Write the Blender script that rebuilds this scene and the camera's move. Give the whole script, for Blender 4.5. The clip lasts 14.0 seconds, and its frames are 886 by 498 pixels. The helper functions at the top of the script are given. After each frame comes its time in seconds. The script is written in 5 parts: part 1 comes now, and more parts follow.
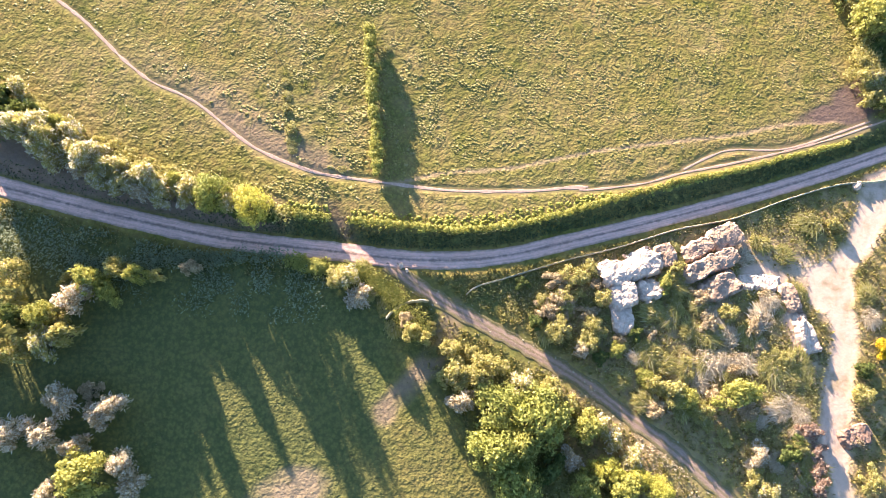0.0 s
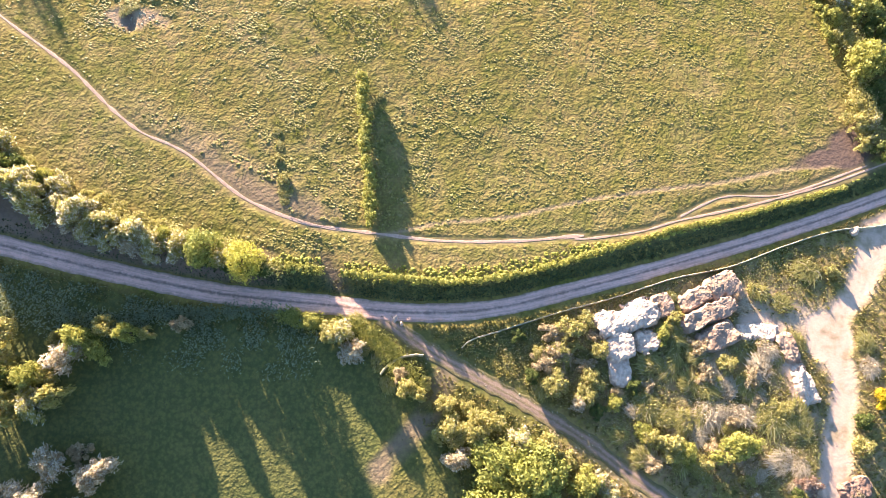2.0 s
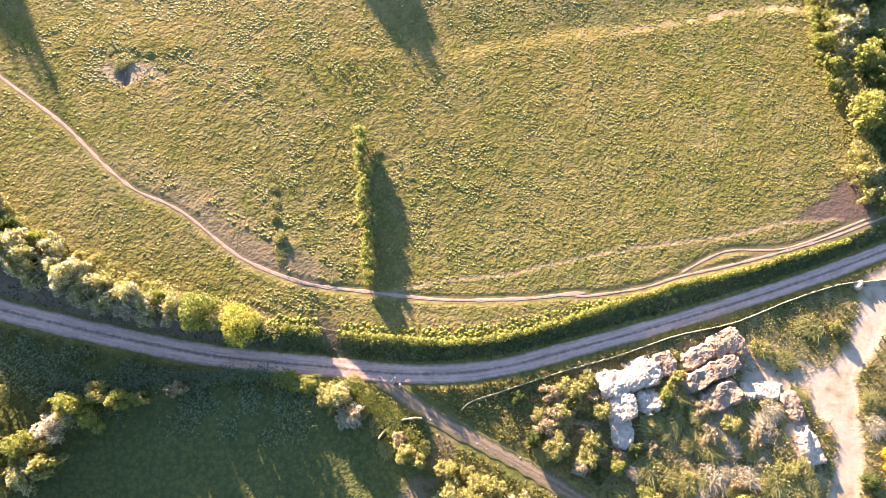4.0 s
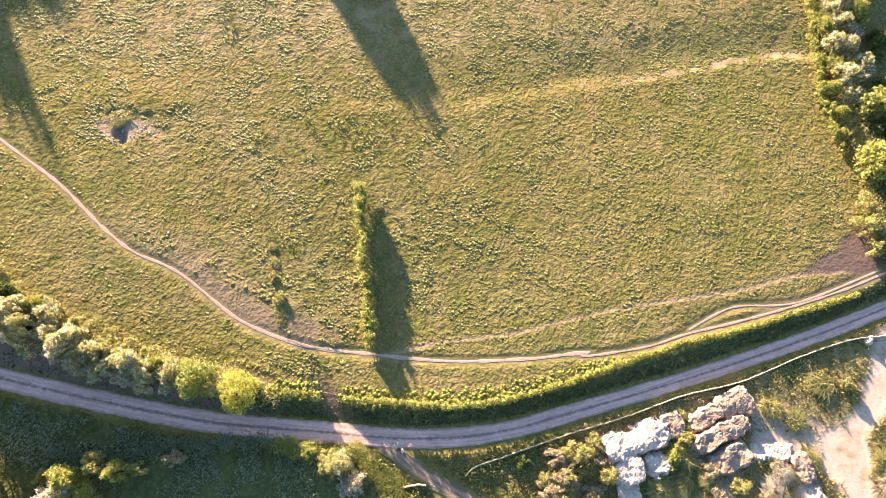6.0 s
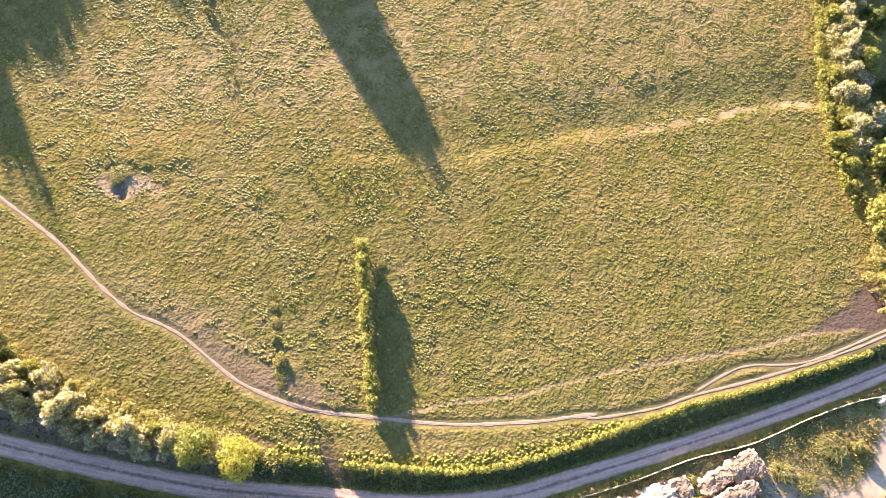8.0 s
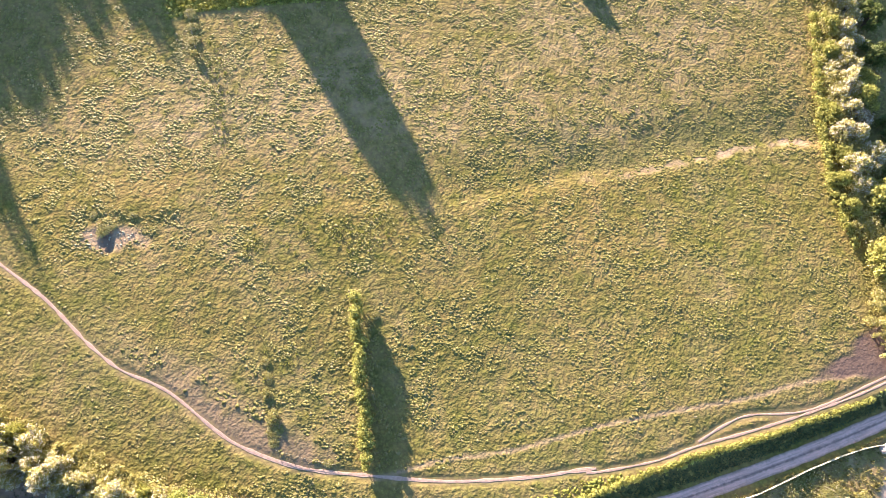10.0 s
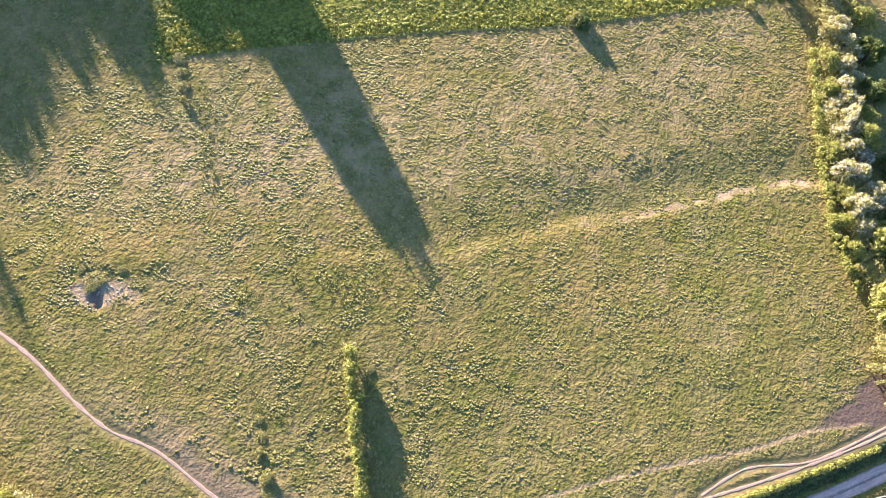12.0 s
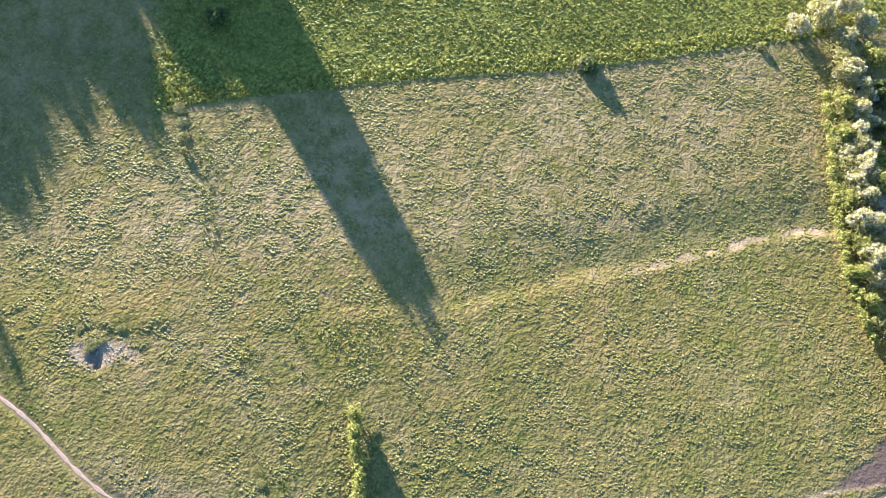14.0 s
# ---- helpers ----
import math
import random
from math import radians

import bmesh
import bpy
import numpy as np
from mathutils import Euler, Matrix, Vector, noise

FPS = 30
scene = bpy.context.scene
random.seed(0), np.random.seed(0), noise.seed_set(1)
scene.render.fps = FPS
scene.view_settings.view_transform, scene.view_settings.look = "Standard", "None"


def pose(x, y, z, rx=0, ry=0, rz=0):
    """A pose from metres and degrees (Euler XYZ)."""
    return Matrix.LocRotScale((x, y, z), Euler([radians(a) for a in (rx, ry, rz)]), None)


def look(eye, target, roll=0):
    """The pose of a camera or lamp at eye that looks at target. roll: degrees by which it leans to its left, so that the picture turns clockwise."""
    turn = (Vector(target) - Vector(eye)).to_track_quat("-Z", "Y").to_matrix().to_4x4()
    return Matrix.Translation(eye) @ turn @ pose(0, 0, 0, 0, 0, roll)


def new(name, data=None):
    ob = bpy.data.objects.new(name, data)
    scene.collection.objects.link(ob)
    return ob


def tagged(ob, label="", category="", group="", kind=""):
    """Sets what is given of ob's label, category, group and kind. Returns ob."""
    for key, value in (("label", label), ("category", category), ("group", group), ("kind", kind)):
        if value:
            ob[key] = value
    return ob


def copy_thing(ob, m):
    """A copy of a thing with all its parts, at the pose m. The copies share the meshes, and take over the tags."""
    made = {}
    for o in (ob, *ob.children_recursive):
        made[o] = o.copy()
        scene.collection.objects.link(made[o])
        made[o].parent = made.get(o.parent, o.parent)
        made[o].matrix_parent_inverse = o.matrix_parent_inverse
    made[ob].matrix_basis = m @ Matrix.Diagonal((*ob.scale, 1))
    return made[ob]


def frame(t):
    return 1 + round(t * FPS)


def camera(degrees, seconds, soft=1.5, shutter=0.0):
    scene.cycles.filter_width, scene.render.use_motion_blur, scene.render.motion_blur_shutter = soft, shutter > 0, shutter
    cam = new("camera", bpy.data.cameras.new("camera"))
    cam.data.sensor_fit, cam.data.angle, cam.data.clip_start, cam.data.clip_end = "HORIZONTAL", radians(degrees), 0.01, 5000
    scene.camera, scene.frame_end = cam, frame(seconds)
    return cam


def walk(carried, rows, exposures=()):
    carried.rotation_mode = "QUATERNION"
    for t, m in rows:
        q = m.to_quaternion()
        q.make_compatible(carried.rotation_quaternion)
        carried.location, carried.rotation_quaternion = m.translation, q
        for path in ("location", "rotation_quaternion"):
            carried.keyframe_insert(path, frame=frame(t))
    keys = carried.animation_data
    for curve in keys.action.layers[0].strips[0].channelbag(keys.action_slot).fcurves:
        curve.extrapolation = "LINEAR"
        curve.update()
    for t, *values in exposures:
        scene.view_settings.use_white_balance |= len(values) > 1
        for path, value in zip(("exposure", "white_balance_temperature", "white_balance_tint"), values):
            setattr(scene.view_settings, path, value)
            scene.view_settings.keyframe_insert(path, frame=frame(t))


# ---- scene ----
cam = camera(66.3, 14.0, soft=0.7)
METRES, EYE, TILT, LEAN, TURN = 56.0, 98.1, -75.53, -3.98, 0.0
ROWS = [
    (0.0, 0.0, 0.0, 0.0, -0.0, -0.0, -0.0),
    (0.5, 0.0017, 0.0048, 0.0329, -0.18, 0.18, 0.26),
    (1.0, 0.0012, 0.0104, 0.0646, -0.2, -0.1, 0.38),
    (1.5, 0.0038, 0.0158, 0.0978, -0.22, 0.1, 0.35),
    (2.0, 0.0028, 0.0223, 0.13, -0.38, 0.28, 0.36),
    (2.5, 0.0042, 0.028, 0.1659, -0.42, 0.37, 0.4),
    (3.0, 0.0047, 0.0344, 0.2039, -0.46, 0.44, 0.49),
    (5.5, 0.0049, 0.0679, 0.3775, -0.35, 1.11, 0.72),
    (6.0, 0.0043, 0.0752, 0.4124, -0.34, 1.36, 0.97),
    (6.5, 0.0049, 0.0807, 0.4403, -0.44, 1.93, 1.15),
    (7.0, 0.0083, 0.0886, 0.4834, -0.42, 1.89, 1.32),
    (7.5, 0.0089, 0.0948, 0.5116, -0.07, 2.17, 1.04),
    (8.0, 0.0092, 0.1021, 0.5529, 0.03, 1.91, 0.95),
    (10.5, 0.0185, 0.1405, 0.7257, -0.31, 1.79, 1.64),
    (11.0, 0.0199, 0.1488, 0.7613, -0.24, 1.87, 1.49),
    (11.5, 0.0225, 0.1561, 0.7947, -0.32, 1.94, 1.56),
    (12.0, 0.0234, 0.1648, 0.8296, -0.53, 1.78, 2.17),
    (12.5, 0.0225, 0.1744, 0.8679, -0.45, 1.88, 2.14),
    (13.0, 0.0234, 0.1828, 0.8972, 0.12, 2.25, 1.56),
    (13.5, 0.0267, 0.1917, 0.9416, 0.16, 1.83, 1.57),
    (14.0, 0.0266, 0.2015, 0.9779, -0.13, 1.87, 2.33),
]
walk(cam, [(t, pose(0, 0, EYE, TILT, LEAN, TURN) @ pose(METRES * x, METRES * y, METRES * z, 90 + pitch, roll, yaw)) for t, x, y, z, yaw, pitch, roll in ROWS],
     exposures=[(0.0, 2.78, 5950, 17), (3.0, 2.7, 6100, 17), (8.0, 2.65, 6300, 19), (10.5, 2.62, 5750, 19), (11.5, 2.57, 5600, 18), (12.5, 2.54, 5350, 15), (13.0, 2.54, 5350, 14), (14.0, 2.5, 4980, 9)])

# ---- light: a low evening sun and a clear sky ----
SUN_WAY = Vector((0.47, -0.883, 0.0)).normalized()      # the way that shadows fall on the ground
SUN_ELEVATION = radians(9.5)
world = bpy.data.worlds.new("world")
scene.world = world
world.use_nodes = True
wn = world.node_tree.nodes
sky = wn.new("ShaderNodeTexSky")
sky.sky_type, sky.sun_disc = "NISHITA", False
sky.sun_elevation = SUN_ELEVATION
sky.dust_density, sky.ozone_density = 0.5, 2.6
sky.sun_rotation = math.atan2(-SUN_WAY.x, -SUN_WAY.y)
wn["Background"].inputs["Strength"].default_value = 0.074
world.node_tree.links.new(sky.outputs[0], wn["Background"].inputs["Color"])
sun = new("sun", bpy.data.lights.new("sun", "SUN"))
sun.data.energy, sun.data.angle, sun.data.color = 5.1, radians(0.6), (1.0, 0.80, 0.57)
to_sun = Vector((-SUN_WAY.x * math.cos(SUN_ELEVATION), -SUN_WAY.y * math.cos(SUN_ELEVATION), math.sin(SUN_ELEVATION)))
sun.matrix_world = look(to_sun * 300, (0, 0, 0))


# ---- materials ----
class Nodes:
    """A small wrapper to write node materials in few lines."""
    def __init__(self, name):
        self.mat = bpy.data.materials.new(name)
        self.mat.use_nodes = True
        self.tree = self.mat.node_tree
        self.bsdf = self.tree.nodes["Principled BSDF"]
        self.out = self.tree.nodes["Material Output"]

    def add(self, kind, **sockets):
        node = self.tree.nodes.new("ShaderNode" + kind)
        for key, value in sockets.items():
            self.put(node.inputs[key], value)
        return node

    def put(self, socket, value):
        if isinstance(value, bpy.types.NodeSocket):
            self.tree.links.new(value, socket)
        elif isinstance(value, tuple) and len(value) == 3 and socket.type == "RGBA":
            socket.default_value = (*value, 1)
        else:
            socket.default_value = value

    def noise(self, scale, detail=4.0, rough=0.6, object_space=True):
        coords = self.add("TexCoord")
        node = self.add("TexNoise", Scale=scale, Detail=detail, Roughness=rough, Vector=coords.outputs["Object"])
        return node.outputs["Fac"]

    def ramp(self, fac, low, high):
        node = self.add("MapRange", Value=fac)
        node.inputs["From Min"].default_value, node.inputs["From Max"].default_value = low, high
        return node.outputs["Result"]

    def mix(self, fac, a, b):
        node = self.add("Mix")
        node.data_type = "RGBA"
        self.put(node.inputs[0], fac), self.put(node.inputs[6], a), self.put(node.inputs[7], b)
        return node.outputs[2]

    def times(self, a, b):
        node = self.add("Math")
        node.operation = "MULTIPLY"
        self.put(node.inputs[0], a), self.put(node.inputs[1], b)
        return node.outputs[0]

    def attribute(self, name):
        node = self.add("Attribute")
        node.attribute_name = name
        return node.outputs["Fac"]

    def island(self):
        return self.add("NewGeometry").outputs["Random Per Island"]

    def bump(self, height, strength, distance):
        node = self.add("Bump", Height=height, Strength=strength, Distance=distance)
        self.put(self.bsdf.inputs["Normal"], node.outputs["Normal"])

    def finish(self, color, roughness=0.9, specular=0.2):
        self.put(self.bsdf.inputs["Base Color"], color)
        self.put(self.bsdf.inputs["Roughness"], roughness)
        self.bsdf.inputs["Specular IOR Level"].default_value = specular
        return self.mat


def ground_material():
    n = Nodes("pasture")
    broad, patch, fine, grain = n.noise(0.045, 5), n.noise(0.35, 5), n.noise(1.8, 5, 0.7), n.noise(7.0, 3, 0.7)
    tuft = n.attribute("tuft")

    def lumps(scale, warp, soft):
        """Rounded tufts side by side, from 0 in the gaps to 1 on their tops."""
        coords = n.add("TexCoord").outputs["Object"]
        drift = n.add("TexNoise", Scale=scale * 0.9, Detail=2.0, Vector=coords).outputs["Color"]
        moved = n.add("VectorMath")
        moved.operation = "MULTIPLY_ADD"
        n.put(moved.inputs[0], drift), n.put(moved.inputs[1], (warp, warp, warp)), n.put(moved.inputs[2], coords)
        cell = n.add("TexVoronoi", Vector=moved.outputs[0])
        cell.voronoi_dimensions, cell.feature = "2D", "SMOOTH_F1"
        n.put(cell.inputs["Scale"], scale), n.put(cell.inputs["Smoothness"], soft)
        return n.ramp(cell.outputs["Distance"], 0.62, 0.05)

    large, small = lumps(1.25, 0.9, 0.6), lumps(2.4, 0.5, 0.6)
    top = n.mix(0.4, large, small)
    # tuft shading painted into the colour: dark gaps, lit tops, mixed with fine grain
    shade_grain = n.ramp(n.mix(0.45, top, grain), 0.25, 0.75)
    green = n.mix(shade_grain, (0.108, 0.105, 0.025), (0.208, 0.197, 0.042))
    tawny = n.mix(shade_grain, (0.230, 0.157, 0.060), (0.322, 0.241, 0.077))
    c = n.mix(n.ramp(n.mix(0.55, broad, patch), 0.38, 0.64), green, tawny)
    c = n.mix(n.times(n.attribute("dry"), n.ramp(patch, 0.25, 0.7)), c, n.mix(shade_grain, (0.38, 0.268, 0.15), (0.405, 0.312, 0.145)))
    c = n.mix(n.attribute("lush"), c, n.mix(shade_grain, (0.14, 0.14, 0.026), (0.32, 0.30, 0.058)))
    c = n.mix(n.attribute("meadow"), c, n.mix(n.ramp(n.mix(0.5, patch, shade_grain), 0.3, 0.7), (0.080, 0.094, 0.035), (0.140, 0.143, 0.046)))
    earth = n.mix(n.ramp(grain, 0.3, 0.7), (0.46, 0.29, 0.21), (0.58, 0.40, 0.30))
    c = n.mix(n.attribute("worn"), c, earth)
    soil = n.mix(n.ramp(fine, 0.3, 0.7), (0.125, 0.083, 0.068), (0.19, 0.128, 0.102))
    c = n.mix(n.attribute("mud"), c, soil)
    chalk = n.mix(n.ramp(n.mix(0.5, patch, fine), 0.3, 0.7), (0.52, 0.365, 0.265), (0.68, 0.495, 0.37))
    c = n.mix(n.times(n.attribute("chalk"), n.ramp(patch, 0.15, 0.5)), c, chalk)
    height = n.mix(n.ramp(patch, 0.3, 0.7), n.mix(0.35, large, small), n.mix(0.7, large, small))
    mid = n.ramp(n.noise(1.15, 4.0, 0.6), 0.3, 0.7)
    height = n.mix(0.16, n.mix(0.55, height, mid), n.mix(0.3, fine, grain))
    node = n.add("Bump", Height=n.times(height, n.ramp(tuft, -0.12, 1.0)), Strength=1.0, Distance=0.20)
    n.put(n.bsdf.inputs["Normal"], node.outputs["Normal"])
    return n.finish(c, 0.95, 0.05)


def leaf_material(name, dark, light, tip=None, tip_share=0.25, glow=0.35):
    n = Nodes(name)
    r = n.island()
    c = n.mix(r, dark, light)
    c = n.mix(n.ramp(n.noise(0.8, 3), 0.35, 0.7), c, n.mix(0.5, c, light))
    if tip:
        c = n.mix(n.ramp(r, 1.0 - tip_share, 1.0 - tip_share * 0.6), c, tip)
    n.finish(c, 0.6, 0.25)
    through_leaf = n.add("BsdfTranslucent", Color=c)
    both = n.add("MixShader", Fac=glow)
    n.tree.links.new(n.bsdf.outputs[0], both.inputs[1])
    n.tree.links.new(through_leaf.outputs[0], both.inputs[2])
    n.tree.links.new(both.outputs[0], n.out.inputs["Surface"])
    return n.mat


def rough_material(name, low, high, scale=2.0, strength=0.5, roughness=0.9):
    n = Nodes(name)
    f, g = n.noise(scale, 6, 0.65), n.noise(scale * 9, 3)
    c = n.mix(n.ramp(f, 0.3, 0.7), low, high)
    c = n.mix(n.ramp(g, 0.45, 0.75), c, n.mix(0.5, c, low))
    n.bump(n.mix(0.5, f, g), strength, 0.1)
    return n.finish(c, roughness, 0.15)


def lane_material(name, wheel, middle, edge, verge=0.82):
    n = Nodes(name)
    across = n.attribute("across")
    f, g, streak = n.noise(0.5, 5), n.noise(6.0, 4, 0.7), n.noise(1.6, 4)
    a = n.add("Math")
    a.operation = "ABSOLUTE"
    n.put(a.inputs[0], across)
    away = n.add("Math")
    away.operation = "ADD"
    n.put(away.inputs[0], a.outputs[0]), n.put(away.inputs[1], n.times(n.ramp(streak, 0.2, 0.8), 0.30))
    c = n.mix(n.ramp(away.outputs[0], 0.16, 0.36), middle, wheel)
    c = n.mix(n.ramp(away.outputs[0], verge, verge + 0.3), c, edge)
    c = n.mix(n.ramp(f, 0.4, 0.75), c, n.mix(0.35, c, middle))
    c = n.mix(n.ramp(n.noise(2.6, 5, 0.7), 0.5, 0.75), c, n.mix(0.4, c, edge))
    c = n.mix(n.ramp(g, 0.5, 0.8), c, n.mix(0.35, c, (0.6, 0.55, 0.5)))
    place = n.add("CombineXYZ", X=n.times(across, 4.5), Y=n.times(n.attribute("run"), 0.16))
    rut = n.add("TexNoise", Scale=1.0, Detail=5.0, Roughness=0.65, Vector=place.outputs[0]).outputs["Fac"]
    c = n.mix(n.ramp(rut, 0.46, 0.66), c, n.mix(0.5, c, middle))
    n.bump(n.mix(0.5, n.mix(0.5, g, rut), streak), 0.8, 0.15)
    return n.finish(c, 0.92, 0.1)


GROUND = ground_material()
LANE = lane_material("gravel", (0.80, 0.50, 0.4), (0.27, 0.18, 0.145), (0.26, 0.19, 0.12))
EARTH = rough_material("bare_earth", (0.42, 0.27, 0.20), (0.60, 0.42, 0.32), 2.5, 0.3)
TRACK = lane_material("earth_track", (0.36, 0.245, 0.19), (0.21, 0.16, 0.09), (0.15, 0.13, 0.05), 0.5)
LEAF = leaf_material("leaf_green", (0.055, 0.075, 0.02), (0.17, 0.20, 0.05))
LEAF_YELLOW = leaf_material("leaf_yellow_green", (0.15, 0.165, 0.032), (0.48, 0.455, 0.115), glow=0.35)
LEAF_BRIGHT = leaf_material("leaf_bright_yellow", (0.30, 0.30, 0.04), (0.58, 0.54, 0.12), glow=0.45)
LEAF_MID = leaf_material("leaf_mid_green", (0.10, 0.125, 0.026), (0.40, 0.40, 0.095), glow=0.3)
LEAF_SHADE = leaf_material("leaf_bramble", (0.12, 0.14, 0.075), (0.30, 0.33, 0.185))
# very dark leaf colour that deepens the shade of the lane bank
LEAF_BANK_SHADE = leaf_material("leaf_bank_shade", (0.028, 0.042, 0.016), (0.085, 0.11, 0.042), glow=0.2)
LEAF_OLIVE = leaf_material("leaf_olive", (0.27, 0.25, 0.078), (0.50, 0.45, 0.145), (0.56, 0.49, 0.26), 0.15, 0.42)
LEAF_DRY = leaf_material("leaf_dry", (0.31, 0.237, 0.125), (0.53, 0.425, 0.26), (0.64, 0.53, 0.35), 0.25)
LEAF_RED = leaf_material("leaf_red_brown", (0.22, 0.125, 0.08), (0.46, 0.325, 0.235), (0.60, 0.49, 0.4), 0.2)
BLOSSOM = leaf_material("blossom", (0.66, 0.60, 0.48), (0.88, 0.83, 0.74), glow=0.5)
BLADE = leaf_material("grass_blade", (0.10, 0.095, 0.024), (0.30, 0.265, 0.068), (0.42, 0.34, 0.15), 0.25)
BLADE_LUSH = leaf_material("grass_lush", (0.12, 0.13, 0.024), (0.35, 0.33, 0.062), glow=0.3)
BLADE_WEED = leaf_material("grass_weed", (0.20, 0.185, 0.052), (0.50, 0.45, 0.155), (0.58, 0.49, 0.27), 0.2, 0.4)
BLADE_STRAW = leaf_material("grass_straw", (0.36, 0.29, 0.18), (0.72, 0.61, 0.44))
BLADE_VERGE = leaf_material("grass_verge", (0.20, 0.21, 0.03), (0.50, 0.47, 0.10), glow=0.4)
BLADE_TUSSOCK = leaf_material("grass_tussock", (0.195, 0.175, 0.044), (0.32, 0.28, 0.078), (0.37, 0.30, 0.12), 0.2, 0.35)
GORSE = leaf_material("gorse_flower", (0.40, 0.29, 0.01), (0.75, 0.56, 0.02))
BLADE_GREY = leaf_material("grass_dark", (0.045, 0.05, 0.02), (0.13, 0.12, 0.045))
BARK = rough_material("bark", (0.09, 0.07, 0.05), (0.19, 0.15, 0.11), 6.0)
CHALK = rough_material("chalk", (0.42, 0.31, 0.235), (0.78, 0.61, 0.48), 1.6, 0.9)
SPOIL = rough_material("spoil", (0.22, 0.145, 0.098), (0.52, 0.37, 0.27), 0.9, 0.9)
RED_SPOIL = rough_material("red_spoil", (0.16, 0.09, 0.06), (0.36, 0.24, 0.18), 1.4, 1.0)
STONE = rough_material("pale_stone", (0.36, 0.33, 0.215), (0.58, 0.53, 0.37), 3.0)
WOOD = rough_material("weathered_wood", (0.20, 0.17, 0.13), (0.38, 0.34, 0.28), 5.0)

# ---- plan: lines of the place, in metres ----
LANE_LINE = [(-75, 38.3), (-58.2, 33.9), (-41.7, 29.9), (-25.2, 26.6), (-8.6, 24.9), (-0.2, 24.0), (8.2, 23.9), (16.7, 24.8), (25.4, 26.9), (43.5, 31.6), (62.5, 37.2), (79.4, 43.0), (100, 51)]
TRACK_LINE = [(-1.6, 23.2), (6.5, 17.7), (13.9, 13.7), (21.3, 9.6), (27.8, 5.6), (34.1, 0.8), (40.4, -3.8), (46.4, -9.2), (56, -18)]
SIDE_LINE = [(8.6, 16.3), (7.0, 12.0), (4.6, 8.2), (1.5, 4.6), (-1.5, 1.5)]
PATH_LINE = [(-70, 77), (-60.2, 69.3), (-50.9, 62.4), (-46.2, 58.0), (-42.9, 54.8), (-38.4, 51.3), (-33.6, 49.2), (-30.1, 47.1), (-24.3, 42.4), (-21.0, 40.3), (-16.0, 38.2), (-11.0, 36.8), (-3.7, 35.9), (8.2, 34.7), (20, 34.9), (25.8, 35.5), (29.5, 35.8)]
PATH_SOUTH = [(28.0, 35.3), (30.6, 35.4), (38.5, 36.6), (44.6, 38.4), (53.5, 40.4), (63.2, 42.9), (71.2, 45.3), (76.9, 47.4), (84, 50)]
PATH_NORTH = [(-2.2, 35.3), (8.2, 37.7), (17.0, 38.5), (30.6, 41.6), (44.6, 43.9), (54.1, 45.2), (63.9, 47.5), (75.6, 48.4)]
PATH_MIDDLE = [(45.1, 39.1), (50.0, 41.6), (53.8, 42.7), (63.3, 43.3), (77.6, 48.4)]
RIDGE_LINE = [(-30, 74.5), (-7.3, 76.2), (9.7, 76.6), (18.5, 78.2), (27.5, 80.6), (36.6, 81.3), (46.0, 83.4), (55.6, 85.5), (65.3, 87.2), (76, 87.3)]
SAND_LINE = [(78.5, 41), (77.6, 37.1), (73.4, 28.5), (68.5, 22.0), (68.1, 12.5), (65.9, 4.1), (64.0, -3.9), (64.8, -14)]
SAND_FORK = [(52, 26.8), (57.1, 26.2), (60.8, 24.6), (65.6, 21.8), (67.3, 17)]
HEDGE_EAST = [(-20, 31.3), (-15.5, 30.5), (-8.8, 29.6), (-0.3, 28.6), (8.2, 27.8), (16.8, 28.6), (25.6, 30.9), (34.7, 33.9), (43.9, 36.4), (53.3, 38.6), (63.0, 41.2), (73.0, 44.0), (84, 48)]
HEDGE_FIELD = [(-5.0, 61.1), (-4.3, 52.1), (-3.7, 44.4), (-3.2, 36.9)]
STRIP_NORTH = [(-36, 109), (-30.1, 110.8), (-7.4, 113.8), (11.4, 115.8), (30.9, 116.8), (51.1, 119.6), (70.0, 122.4), (90, 125)]
FENCE_NORTH = [(-39.5, 128), (-37.8, 123.4), (-35.0, 116.5), (-33.1, 109.3), (-31.4, 103.3)]
WALL_LINE = [(10.3, 18.6), (12.0, 19.9), (16.6, 21.3), (25.3, 24.0), (34.2, 26.4), (43.3, 29.3), (52.6, 31.3), (62.2, 34.8), (71.0, 37.4), (78.6, 38.3), (90, 41)]


def smooth(points, step=0.5):
    """A Catmull-Rom line through points, as an array with even steps."""
    p = np.array(points, float)
    p = np.vstack([2 * p[0] - p[1], p, 2 * p[-1] - p[-2]])
    out = []
    for a, b, c, d in zip(p, p[1:], p[2:], p[3:]):
        u = np.linspace(0, 1, max(2, int(np.linalg.norm(c - b) / step)), endpoint=False)[:, None]
        out.append(0.5 * (2 * b + (c - a) * u + (2 * a - 5 * b + 4 * c - d) * u ** 2 + (3 * b - a - 3 * c + d) * u ** 3))
    return np.vstack(out + [p[-2:-1]])


def far_from(x, y, line, step=2.0):
    """The distance of each place (x, y) from a line."""
    pts = smooth(line, step)
    best = np.full(np.shape(x), 1e9)
    for a, b in zip(pts, pts[1:]):
        ab = b - a
        u = np.clip(((x - a[0]) * ab[0] + (y - a[1]) * ab[1]) / max(ab @ ab, 1e-9), 0, 1)
        best = np.minimum(best, (x - a[0] - u * ab[0]) ** 2 + (y - a[1] - u * ab[1]) ** 2)
    return np.sqrt(best)


